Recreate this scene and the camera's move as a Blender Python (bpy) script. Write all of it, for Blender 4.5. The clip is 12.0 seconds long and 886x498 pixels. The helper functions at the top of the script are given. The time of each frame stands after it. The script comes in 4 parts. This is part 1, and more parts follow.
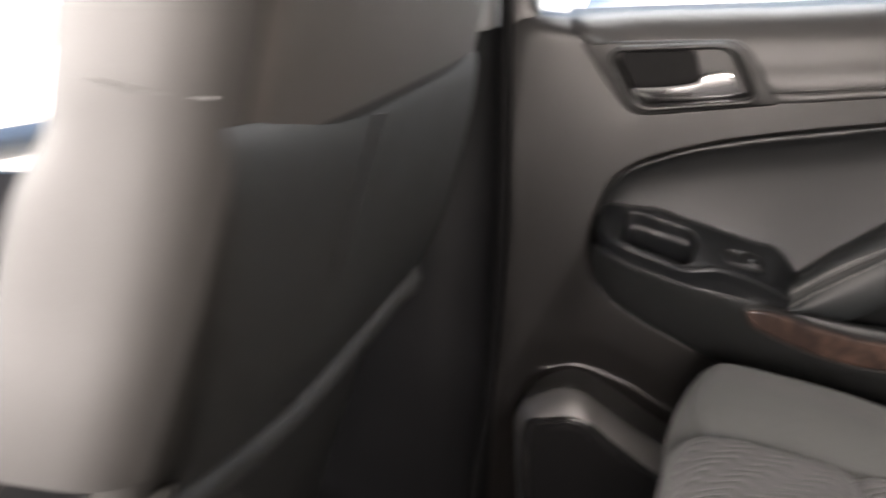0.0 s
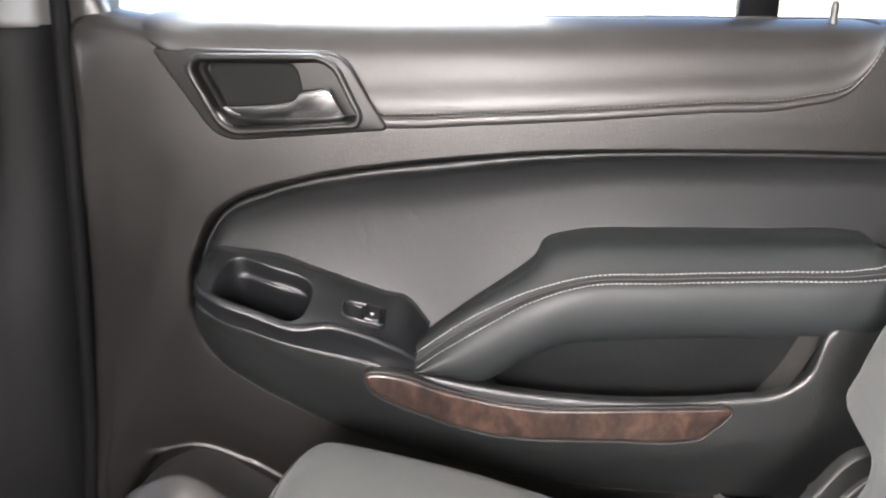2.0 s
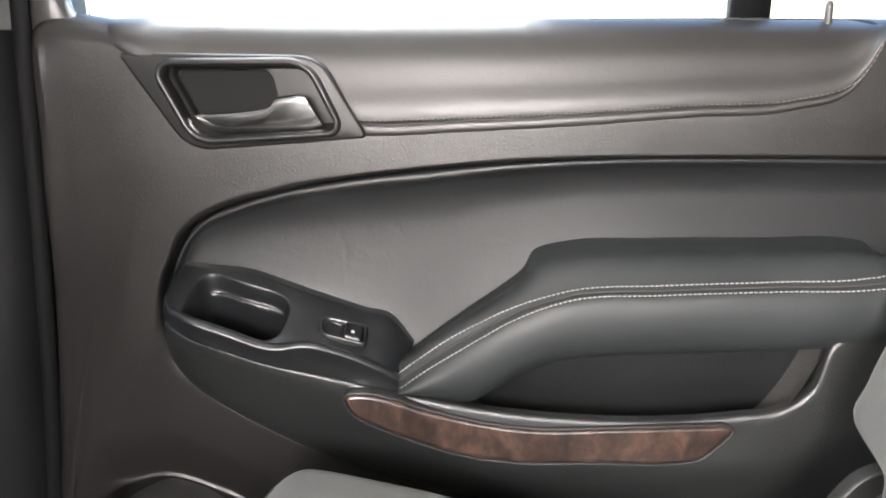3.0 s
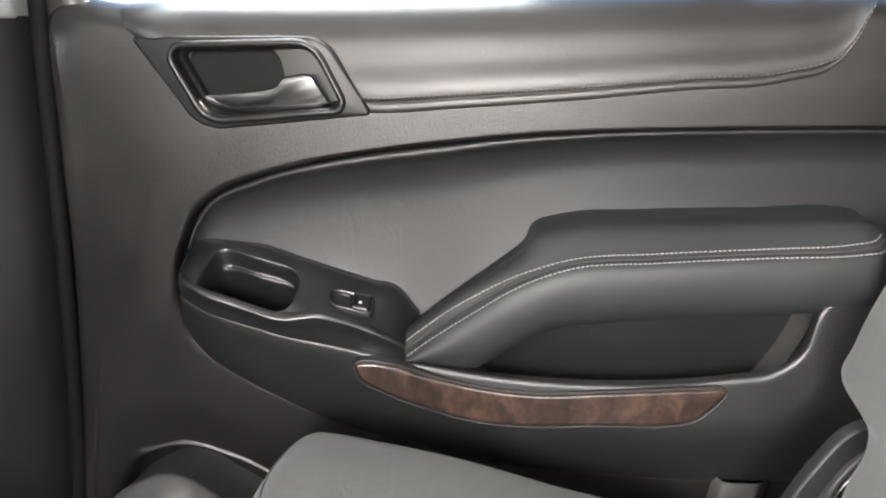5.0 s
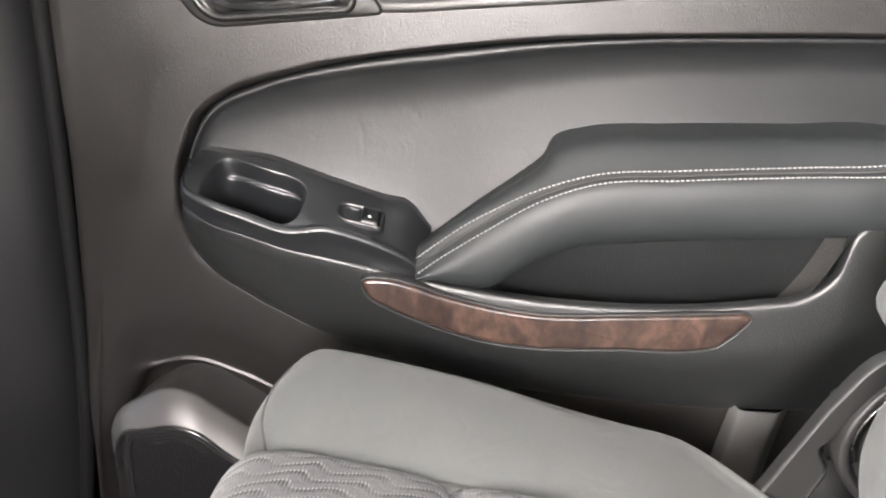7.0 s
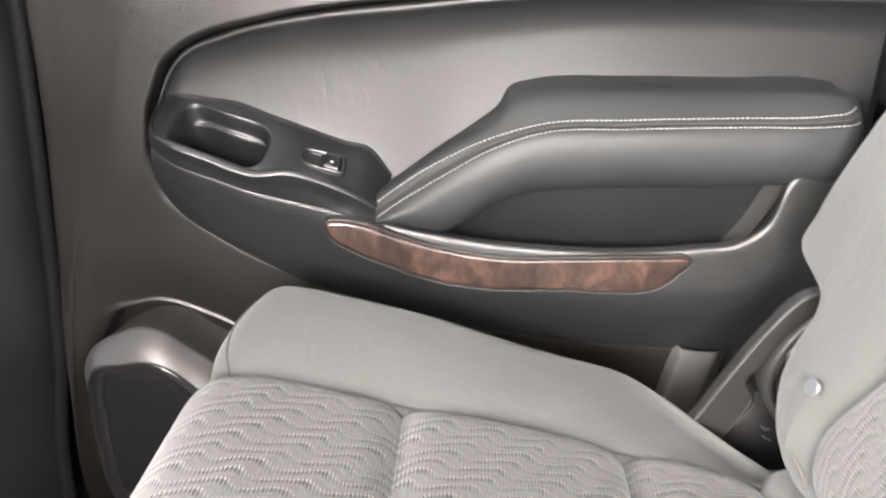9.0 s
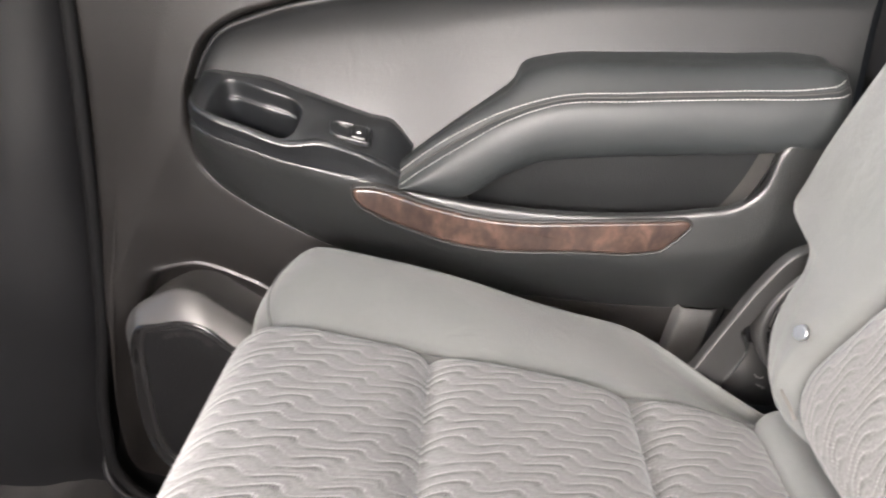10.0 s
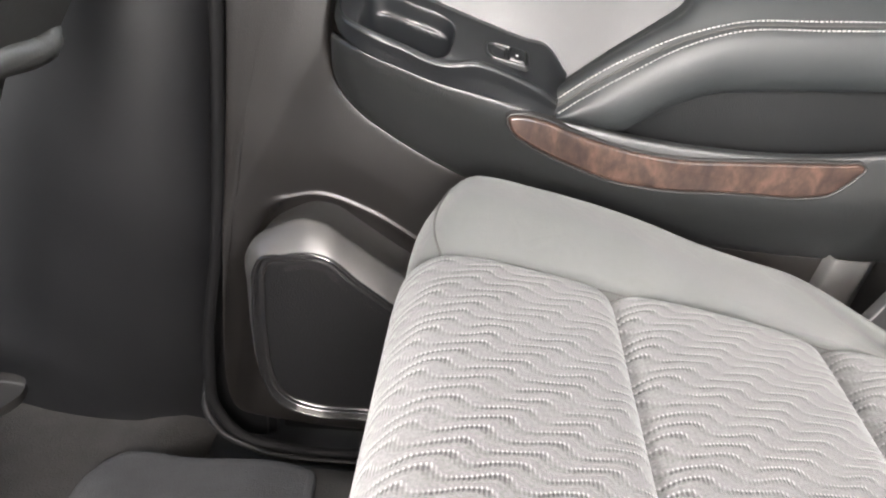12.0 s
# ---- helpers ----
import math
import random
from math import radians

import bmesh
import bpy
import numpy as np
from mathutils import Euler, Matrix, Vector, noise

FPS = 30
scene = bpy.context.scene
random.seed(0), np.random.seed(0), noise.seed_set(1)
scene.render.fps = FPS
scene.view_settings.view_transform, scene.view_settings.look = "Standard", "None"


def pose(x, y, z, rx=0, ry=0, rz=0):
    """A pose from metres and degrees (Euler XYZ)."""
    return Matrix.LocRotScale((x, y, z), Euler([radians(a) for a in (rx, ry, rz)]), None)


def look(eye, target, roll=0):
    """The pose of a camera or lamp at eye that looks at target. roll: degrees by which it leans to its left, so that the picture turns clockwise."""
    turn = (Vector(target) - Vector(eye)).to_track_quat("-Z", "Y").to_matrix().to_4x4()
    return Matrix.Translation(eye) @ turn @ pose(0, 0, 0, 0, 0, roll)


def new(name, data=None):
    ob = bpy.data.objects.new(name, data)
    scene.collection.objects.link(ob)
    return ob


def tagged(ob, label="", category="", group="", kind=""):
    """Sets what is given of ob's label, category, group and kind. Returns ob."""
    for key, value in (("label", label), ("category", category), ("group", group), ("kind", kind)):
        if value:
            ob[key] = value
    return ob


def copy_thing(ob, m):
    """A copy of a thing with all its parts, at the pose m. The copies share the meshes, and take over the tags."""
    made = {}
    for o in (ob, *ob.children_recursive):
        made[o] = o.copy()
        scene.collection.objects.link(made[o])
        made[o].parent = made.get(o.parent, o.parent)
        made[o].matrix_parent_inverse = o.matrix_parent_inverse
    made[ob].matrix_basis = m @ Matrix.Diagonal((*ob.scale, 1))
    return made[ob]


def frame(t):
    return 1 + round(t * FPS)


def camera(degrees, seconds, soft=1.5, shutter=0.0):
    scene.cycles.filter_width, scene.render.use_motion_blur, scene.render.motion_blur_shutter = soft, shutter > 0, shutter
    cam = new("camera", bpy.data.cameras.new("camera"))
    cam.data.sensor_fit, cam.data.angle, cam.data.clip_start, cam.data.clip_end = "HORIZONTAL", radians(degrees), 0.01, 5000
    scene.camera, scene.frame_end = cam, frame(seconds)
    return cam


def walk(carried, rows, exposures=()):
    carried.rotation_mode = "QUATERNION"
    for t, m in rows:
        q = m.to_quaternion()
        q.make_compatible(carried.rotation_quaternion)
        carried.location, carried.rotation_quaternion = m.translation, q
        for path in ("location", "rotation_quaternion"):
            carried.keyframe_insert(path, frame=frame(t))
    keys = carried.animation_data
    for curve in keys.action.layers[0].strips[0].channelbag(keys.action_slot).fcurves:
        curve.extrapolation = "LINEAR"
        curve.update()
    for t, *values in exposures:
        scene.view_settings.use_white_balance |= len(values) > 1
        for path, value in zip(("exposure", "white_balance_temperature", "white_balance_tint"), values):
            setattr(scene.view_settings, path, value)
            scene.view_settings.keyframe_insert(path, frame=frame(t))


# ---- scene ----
cam = camera(60.0, 12.0, soft=2.0, shutter=0.8)
PATH = [
    (0, (-0.088, -0.047, 0.951), (-0.635, 1.752, 0.27), -3.4),
    (0.5, (0.03, 0.004, 0.943), (-0.413, 1.839, 0.283), -2.4),
    (1, (0.076, 0.041, 0.913), (-0.185, 1.926, 0.299), -0.8),
    (1.5, (0.1, 0.096, 0.918), (-0.071, 1.982, 0.273), -0.1),
    (2, (0.104, 0.138, 0.904), (-0.007, 2.044, 0.307), 0.1),
    (2.5, (0.099, 0.163, 0.886), (0.028, 2.087, 0.346), 0.3),
    (3, (0.104, 0.166, 0.884), (0.029, 2.093, 0.352), -0.2),
    (5, (0.109, 0.139, 0.88), (0.014, 2.054, 0.312), -1.1),
    (5.5, (0.116, 0.121, 0.878), (0.006, 2.028, 0.285), -1.0),
    (6, (0.121, 0.125, 0.871), (-0.001, 2.015, 0.227), -0.4),
    (6.5, (0.107, 0.166, 0.863), (-0.021, 2.033, 0.157), -0.3),
    (8.5, (0.118, 0.165, 0.849), (0.016, 2.006, 0.074), 0.5),
    (9, (0.128, 0.128, 0.851), (0.056, 1.952, 0.034), 0.8),
    (9.5, (0.126, 0.097, 0.858), (0.064, 1.909, 0.014), 1.0),
    (10, (0.111, 0.072, 0.86), (0.044, 1.874, -0.005), 0.7),
    (10.5, (0.044, 0.066, 0.851), (-0.029, 1.868, -0.012), 0.9),
    (11, (-0.019, 0.07, 0.82), (-0.09, 1.87, -0.048), 2.4),
    (11.5, (-0.038, 0.08, 0.819), (-0.072, 1.86, -0.093), 3.5),
    (12, (-0.023, 0.092, 0.815), (-0.1, 1.848, -0.14), 2.7),
]
walk(cam, [(t, look(eye, target, roll)) for t, eye, target, roll in PATH],
     [(0, 1.35, 6850, 14), (0.5, 2.62, 6650, 15), (1, 2.57, 6600, 14), (2, 2.48, 6450, 12), (2.5, 2.42, 6450, 11), (5, 2.22, 6500, 9), (5.5, 2.32, 6500, 10),
      (6, 2.30, 6500, 9), (6.5, 2.57, 6500, 10), (8.5, 3.1, 6600, 12), (9.5, 2.97, 6650, 12), (10.5, 2.95, 6550, 11), (11, 3.1, 6500, 10), (12, 3.1, 6500, 10)])

# ---------------------------------------------------------------- light
world = bpy.data.worlds.new("sky")
scene.world = world
world.use_nodes = True
wn = world.node_tree
sky = wn.nodes.new("ShaderNodeTexSky")
sky.sky_type = "NISHITA"
sky.sun_disc = False
sky.sun_elevation = radians(44)
sky.sun_rotation = radians(105)
wn.links.new(sky.outputs[0], wn.nodes["Background"].inputs[0])
wn.nodes["Background"].inputs[1].default_value = 0.15
sun = new("sun", bpy.data.lights.new("sun", "SUN"))
sun.data.energy, sun.data.angle, sun.data.color = 5.0, radians(0.5), (1.0, 0.95, 0.88)
sun.matrix_world = look((3.0, -0.8, 6), (0, 0, 3.0))


def opening_light(name, eye, target, w, h, watts, tint):
    ob = new(name, bpy.data.lights.new(name, "AREA"))
    ob.data.shape, ob.data.size, ob.data.size_y = "RECTANGLE", w, h
    ob.data.energy, ob.data.color = watts, tint
    ob.matrix_world = look(eye, target)
    return ob


opening_light("far_window_daylight", (0.02, -0.83, 1.07), (0.0, 0.8, 0.80), 0.56, 0.36, 8.2, (1.0, 0.92, 0.87))
opening_light("far_front_window_daylight", (-0.92, -0.83, 1.09), (-0.30, 0.7, 0.55), 0.80, 0.30, 28.0, (1.0, 0.95, 0.92))
opening_light("ground_bounce", (-0.50, -0.76, 1.00), (-0.50, -0.55, 1.8), 1.5, 0.12, 23.0, (1.0, 0.93, 0.86))
opening_light("window_daylight", (-0.02, 0.86, 1.10), (-0.02, 0.0, 0.75), 0.36, 0.30, 1.0, (0.95, 0.98, 1.0))
opening_light("windshield_daylight", (-1.40, -0.30, 1.12), (0.1, 0.45, 0.62), 1.05, 0.32, 19.0, (1.0, 0.97, 0.95))


# ---------------------------------------------------------------- materials
def material(name, base, rough=0.5, metal=0.0, spec=0.5, grain=0.0, grain_scale=900.0, mottle=0.12, mottle_scale=9.0,
             coat=0.0, sheen=0.0, grain_kind="noise", wrinkle=0.0):
    """A surface with large soft mottling in colour and gloss and a fine embossed grain."""
    m = bpy.data.materials.new(name)
    m.use_nodes = True
    n, l = m.node_tree.nodes, m.node_tree.links
    b = n["Principled BSDF"]
    b.inputs["Metallic"].default_value = metal
    b.inputs["Specular IOR Level"].default_value = spec
    b.inputs["Coat Weight"].default_value = coat
    b.inputs["Coat Roughness"].default_value = 0.08
    b.inputs["Sheen Weight"].default_value = sheen
    co = n.new("ShaderNodeTexCoord")
    big = n.new("ShaderNodeTexNoise")
    big.inputs["Scale"].default_value, big.inputs["Detail"].default_value = mottle_scale, 5.0
    l.new(co.outputs["Object"], big.inputs["Vector"])
    fine = n.new("ShaderNodeTexNoise")
    fine.inputs["Scale"].default_value, fine.inputs["Detail"].default_value = mottle_scale * 22, 3.0
    l.new(co.outputs["Object"], fine.inputs["Vector"])
    add = n.new("ShaderNodeMath")
    add.operation = "MULTIPLY_ADD"
    l.new(fine.outputs[0], add.inputs[0])
    add.inputs[1].default_value = 0.4
    l.new(big.outputs[0], add.inputs[2])
    ramp = n.new("ShaderNodeMapRange")
    ramp.inputs[1].default_value, ramp.inputs[2].default_value = 0.4, 1.0
    ramp.inputs[3].default_value, ramp.inputs[4].default_value = 1 - mottle, 1 + mottle
    l.new(add.outputs[0], ramp.inputs[0])
    tint = n.new("ShaderNodeVectorMath")
    tint.operation = "SCALE"
    tint.inputs[0].default_value = base
    l.new(ramp.outputs[0], tint.inputs["Scale"])
    l.new(tint.outputs[0], b.inputs["Base Color"])
    gl = n.new("ShaderNodeMapRange")
    gl.inputs[1].default_value, gl.inputs[2].default_value = 0.4, 1.0
    gl.inputs[3].default_value, gl.inputs[4].default_value = rough * 0.88, rough * 1.12
    l.new(add.outputs[0], gl.inputs[0])
    l.new(gl.outputs[0], b.inputs["Roughness"])
    if grain > 0:
        if grain_kind == "cell":
            g = n.new("ShaderNodeTexVoronoi")
            g.inputs["Scale"].default_value = grain_scale
        else:
            g = n.new("ShaderNodeTexNoise")
            g.inputs["Scale"].default_value, g.inputs["Detail"].default_value = grain_scale, 2.0
        l.new(co.outputs["Object"], g.inputs["Vector"])
        bump = n.new("ShaderNodeBump")
        bump.inputs["Strength"].default_value, bump.inputs["Distance"].default_value = grain, 0.001
        l.new(g.outputs[0], bump.inputs["Height"])
        l.new(bump.outputs[0], b.inputs["Normal"])
        if wrinkle > 0:
            soft_noise = n.new("ShaderNodeTexNoise")
            soft_noise.inputs["Scale"].default_value, soft_noise.inputs["Detail"].default_value = 42.0, 6.0
            soft_noise.inputs["Distortion"].default_value = 1.2
            l.new(co.outputs["Object"], soft_noise.inputs["Vector"])
            wave = n.new("ShaderNodeBump")
            wave.inputs["Strength"].default_value, wave.inputs["Distance"].default_value = wrinkle, 0.004
            l.new(soft_noise.outputs[0], wave.inputs["Height"])
            l.new(wave.outputs[0], bump.inputs["Normal"])
    return m


def fabric_material(name, base, row=0.0108, contrast=1.0):
    """Light woven cloth with wavy raised rows made of short ribs, laid out in the mesh's metre-scaled UVs."""
    m = material(name, base, 0.9, spec=0.2, sheen=0.25, mottle=0.06, mottle_scale=12)
    n, l = m.node_tree.nodes, m.node_tree.links
    b = n["Principled BSDF"]
    uv = n.new("ShaderNodeTexCoord")
    sep = n.new("ShaderNodeSeparateXYZ")
    l.new(uv.outputs["UV"], sep.inputs[0])

    def calc(op, a, b2=None, c=None):
        k = n.new("ShaderNodeMath")
        k.operation = op
        for i, v in enumerate((a, b2, c)):
            if v is None:
                continue
            if isinstance(v, (int, float)):
                k.inputs[i].default_value = v
            else:
                l.new(v, k.inputs[i])
        return k.outputs[0]

    def span(value, low, high, out_low=0.0, out_high=1.0):
        k = n.new("ShaderNodeMapRange")
        k.interpolation_type = "SMOOTHSTEP"
        k.inputs[1].default_value, k.inputs[2].default_value = low, high
        k.inputs[3].default_value, k.inputs[4].default_value = out_low, out_high
        l.new(value, k.inputs[0])
        return k.outputs[0]

    def noise(scale, detail=2.0):
        k = n.new("ShaderNodeTexNoise")
        k.inputs["Scale"].default_value, k.inputs["Detail"].default_value = scale, detail
        l.new(uv.outputs["UV"], k.inputs["Vector"])
        return k.outputs[0]

    # each row climbs along a long run of stitches and falls back along a short one; the next row is shifted
    across = calc("MULTIPLY", sep.outputs[1], 1.0 / row)
    turn = calc("FRACT", calc("ADD", calc("MULTIPLY_ADD", sep.outputs[0], 1.0 / 0.039, calc("MULTIPLY", noise(22.0), 0.55)), calc("MULTIPLY", across, -0.26)))
    climb = calc("SUBTRACT", span(turn, 0.0, 0.58), span(turn, 0.54, 1.0))
    wave = calc("MULTIPLY_ADD", climb, -0.64, calc("MULTIPLY", noise(45.0), 0.22))
    ph = calc("FRACT", calc("ADD", across, wave))
    ribs = calc("MULTIPLY_ADD", calc("SINE", calc("MULTIPLY", sep.outputs[0], 2 * math.pi / 0.0024)), 0.5, 0.5)

    def band(centre, half):
        return span(calc("ABSOLUTE", calc("SUBTRACT", ph, centre)), half, half * 0.3)

    weave = noise(900.0)
    knots = noise(420.0)
    patch = span(noise(34.0), 0.30, 0.62, 0.55, 1.15)
    run = calc("MULTIPLY", span(turn, 0.0, 0.16), span(turn, 0.80, 0.60))
    full = calc("MULTIPLY", calc("MULTIPLY", calc("MULTIPLY_ADD", run, 0.68, 0.32), patch), contrast)
    light = calc("MULTIPLY", band(0.60, 0.13), calc("MULTIPLY", calc("POWER", ribs, 2.0), full))
    comb = calc("MULTIPLY", calc("MULTIPLY", band(0.38, 0.25), calc("MULTIPLY_ADD", ribs, -0.80, 1.0)), full)
    swell = calc("MULTIPLY", calc("SINE", calc("MULTIPLY", ph, math.pi)), calc("MULTIPLY_ADD", run, 0.6, 0.4))
    height = calc("ADD", calc("MULTIPLY_ADD", light, 1.0, calc("MULTIPLY", comb, -0.9)), calc("MULTIPLY_ADD", weave, 0.45, calc("MULTIPLY", swell, 0.8)))
    tone = calc("ADD", calc("MULTIPLY_ADD", light, 1.75, calc("MULTIPLY", knots, 0.95)), calc("MULTIPLY_ADD", comb, -0.92, calc("MULTIPLY_ADD", weave, 1.0, -0.13)))
    old = b.inputs["Base Color"].links[0].from_socket
    dark = n.new("ShaderNodeVectorMath")
    dark.operation = "SCALE"
    l.new(old, dark.inputs[0])
    l.new(tone, dark.inputs["Scale"])
    l.new(dark.outputs[0], b.inputs["Base Color"])
    bump = n.new("ShaderNodeBump")
    bump.inputs["Strength"].default_value, bump.inputs["Distance"].default_value = 0.5 * contrast, 0.0016
    l.new(height, bump.inputs["Height"])
    l.new(bump.outputs[0], b.inputs["Normal"])
    return m


def wood_material():
    m = material("burl_wood", (0.2, 0.09, 0.05), 0.3, coat=0.6, mottle=0.1)
    n, l = m.node_tree.nodes, m.node_tree.links
    b = n["Principled BSDF"]
    co = n.new("ShaderNodeTexCoord")
    mp = n.new("ShaderNodeMapping")
    mp.inputs["Scale"].default_value = (1.5, 1.0, 0.9)
    l.new(co.outputs["Object"], mp.inputs[0])
    big = n.new("ShaderNodeTexNoise")
    big.inputs["Scale"].default_value, big.inputs["Detail"].default_value = 34.0, 4.0
    big.inputs["Distortion"].default_value = 0.8
    l.new(mp.outputs[0], big.inputs["Vector"])
    fine = n.new("ShaderNodeTexNoise")
    fine.inputs["Scale"].default_value, fine.inputs["Detail"].default_value = 170.0, 8.0
    fine.inputs["Distortion"].default_value = 0.5
    l.new(mp.outputs[0], fine.inputs["Vector"])
    a = n.new("ShaderNodeMath")
    a.operation = "MULTIPLY_ADD"
    a.inputs[1].default_value = 0.38
    l.new(fine.outputs[0], a.inputs[0])
    half = n.new("ShaderNodeMath")
    half.operation = "MULTIPLY_ADD"
    half.inputs[1].default_value, half.inputs[2].default_value = 0.95, -0.155
    l.new(big.outputs[0], half.inputs[0])
    l.new(half.outputs[0], a.inputs[2])
    ramp = n.new("ShaderNodeValToRGB")
    e = ramp.color_ramp.elements
    e[0].position, e[0].color = 0.34, (0.020, 0.0130, 0.0112, 1)
    e[1].position, e[1].color = 0.70, (0.098, 0.060, 0.046, 1)
    mid = e.new(0.52)
    mid.color = (0.046, 0.0285, 0.0225, 1)
    l.new(a.outputs[0], ramp.inputs[0])
    l.new(ramp.outputs[0], b.inputs["Base Color"])
    return m


M_PLASTIC = material("grained_plastic", (0.0080, 0.0070, 0.0064), 0.38, spec=0.76, grain=0.17, grain_scale=860, grain_kind="cell", mottle=0.2, mottle_scale=14)
M_SOFT = material("soft_vinyl", (0.0168, 0.0154, 0.0146), 0.42, spec=0.8, wrinkle=0.06, grain=0.14, grain_scale=800, mottle=0.08)
M_INSERT = material("insert_vinyl", (0.0104, 0.0112, 0.0118), 0.46, spec=0.72, wrinkle=0.09, grain=0.16, grain_scale=800, mottle=0.12)
M_LEATHER = material("black_leather", (0.0222, 0.0252, 0.0260), 0.50, spec=0.50, wrinkle=0.05, grain=0.12, grain_scale=900, mottle=0.1)
M_LOWER = material("lower_door_plastic", (0.0175, 0.0184, 0.0184), 0.37, spec=1.0, grain=0.26, grain_scale=760, grain_kind="cell")
# the lower door plastic again, darkened to put the pocket's shade into its colour
M_WELL_SHADED = material("shaded_pocket_plastic", (0.0098, 0.0106, 0.0110), 0.42, spec=0.8, grain=0.26, grain_scale=760, grain_kind="cell")
M_SATIN = material("satin_black", (0.0115, 0.0125, 0.0138), 0.33, spec=0.85, mottle=0.03, mottle_scale=4)
M_GLOSS = material("gloss_black", (0.012, 0.0118, 0.012), 0.18, spec=0.8, mottle=0.06)
M_BEZEL = material("bezel_plastic", (0.0095, 0.0092, 0.0092), 0.40, spec=0.45, mottle=0.04)
M_BLACK = material("black_plastic", (0.0074, 0.0075, 0.0082), 0.5, spec=0.32, grain=0.15, grain_scale=600)
M_RUBBER = material("rubber_seal", (0.0045, 0.0045, 0.0048), 0.7, spec=0.14)
M_CHROME = material("satin_chrome", (0.78, 0.775, 0.77), 0.14, metal=1.0, mottle=0.03)
M_DARKCHROME = material("dark_chrome", (0.20, 0.195, 0.19), 0.28, metal=1.0, mottle=0.05)
M_WOOD = wood_material()
M_CLOTH = material("plain_cloth", (0.0765, 0.0790, 0.0765), 0.9, spec=0.2, wrinkle=0.2, sheen=0.2, grain=0.3, grain_scale=1500, mottle=0.10)
M_WAVE = fabric_material("wave_cloth", (0.077, 0.0753, 0.0742))
M_WAVE_BACK = fabric_material("backrest_wave_cloth", (0.094, 0.092, 0.090), 0.0082, 0.7)
M_THREAD = material("pale_thread", (0.48, 0.47, 0.455), 0.8)
M_SEAM = material("dark_seam", (0.045, 0.044, 0.043), 0.8)
M_BEIGE = material("grey_beige_leather", (0.0165, 0.0154, 0.0143), 0.55, grain=0.1, grain_scale=700, mottle=0.05)
M_TAUPE = material("taupe_vinyl", (0.080, 0.072, 0.066), 0.55, grain=0.1, grain_scale=700)
M_POCKET = material("map_pocket_vinyl", (0.0215, 0.0208, 0.0192), 0.62, spec=0.3, grain=0.2, grain_scale=700)
M_GREYTRIM = material("grey_trim", (0.22, 0.215, 0.21), 0.5, grain=0.1, grain_scale=700)
M_CARPET = material("carpet", (0.032, 0.031, 0.0305), 0.95, spec=0.1, grain=0.9, grain_scale=420, mottle=0.25, mottle_scale=30)
M_MAT = material("floor_mat_pile", (0.050, 0.051, 0.054), 0.95, spec=0.1, grain=0.9, grain_scale=520, mottle=0.2, mottle_scale=25)
M_GROUND = material("concrete", (0.50, 0.485, 0.46), 0.9, grain=0.4, grain_scale=40, mottle=0.2, mottle_scale=1.5)
M_MESH = material("speaker_mesh", (0.006, 0.006, 0.0065), 0.5, spec=0.25, grain=0.3, grain_scale=520, grain_kind="cell")

glass = bpy.data.materials.new("window_glass")
glass.use_nodes = True
_g = glass.node_tree.nodes["Principled BSDF"]
_g.inputs["Transmission Weight"].default_value, _g.inputs["Roughness"].default_value = 1.0, 0.0
_g.inputs["IOR"].default_value, _g.inputs["Base Color"].default_value = 1.02, (0.95, 0.97, 0.96, 1)


# ---------------------------------------------------------------- modelling tools
DOOR_Y = 0.80                       # the door's reference plane; depth d comes inwards from it


def thing(name, at, label, category, group="", kind=""):
    ob = new(name)
    ob.location = at
    ob.empty_display_size = 0.05
    return tagged(ob, label, category, group, kind)


def part(name, mesh, mat, parent=None, label="", smooth=True):
    if isinstance(mesh, bmesh.types.BMesh):
        me = bpy.data.meshes.new(name)
        mesh.to_mesh(me)
        mesh.free()
        mesh = me
    mesh.materials.append(mat)
    if smooth:
        mesh.polygons.foreach_set("use_smooth", [len(p.vertices) <= 4 for p in mesh.polygons])
    ob = new(name, mesh)
    if parent is not None:
        ob.parent = parent
        if parent.parent is None:
            ob.matrix_parent_inverse = Matrix.Translation(-parent.location)
    return tagged(ob, label)


def hermite(t, p, ts, loop=False, limit=False):
    """Cubic curve through p at the values t, sampled at ts; limit keeps it from overshooting."""
    t, p = np.asarray(t, float), np.asarray(p, float)
    h = np.diff(t)
    s = np.diff(p, axis=0) / h.reshape((-1,) + (1,) * (p.ndim - 1))
    m = np.zeros_like(p)
    hs = h.reshape((-1,) + (1,) * (p.ndim - 1))
    m[1:-1] = (s[:-1] * hs[1:] + s[1:] * hs[:-1]) / (hs[:-1] + hs[1:])
    if loop:
        m[0] = m[-1] = (s[-1] * hs[0] + s[0] * hs[-1]) / (hs[0] + hs[-1])
    else:
        m[0], m[-1] = s[0], s[-1]
    if limit:
        bad = np.zeros_like(m, bool)
        bad[1:-1] = s[:-1] * s[1:] <= 0
        m[bad] = 0
        cap = np.full_like(m, np.inf)
        cap[:-1] = np.minimum(cap[:-1], 3 * np.abs(s))
        cap[1:] = np.minimum(cap[1:], 3 * np.abs(s))
        m = np.clip(m, -cap, cap)
    i = np.clip(np.searchsorted(t, ts, side="right") - 1, 0, len(t) - 2)
    shape = (-1,) + (1,) * (p.ndim - 1)
    u = ((ts - t[i]) / h[i]).reshape(shape)
    hh = h[i].reshape(shape)
    return ((2 * u**3 - 3 * u**2 + 1) * p[i] + (u**3 - 2 * u**2 + u) * hh * m[i]
            + (-2 * u**3 + 3 * u**2) * p[i + 1] + (u**3 - u**2) * hh * m[i + 1])


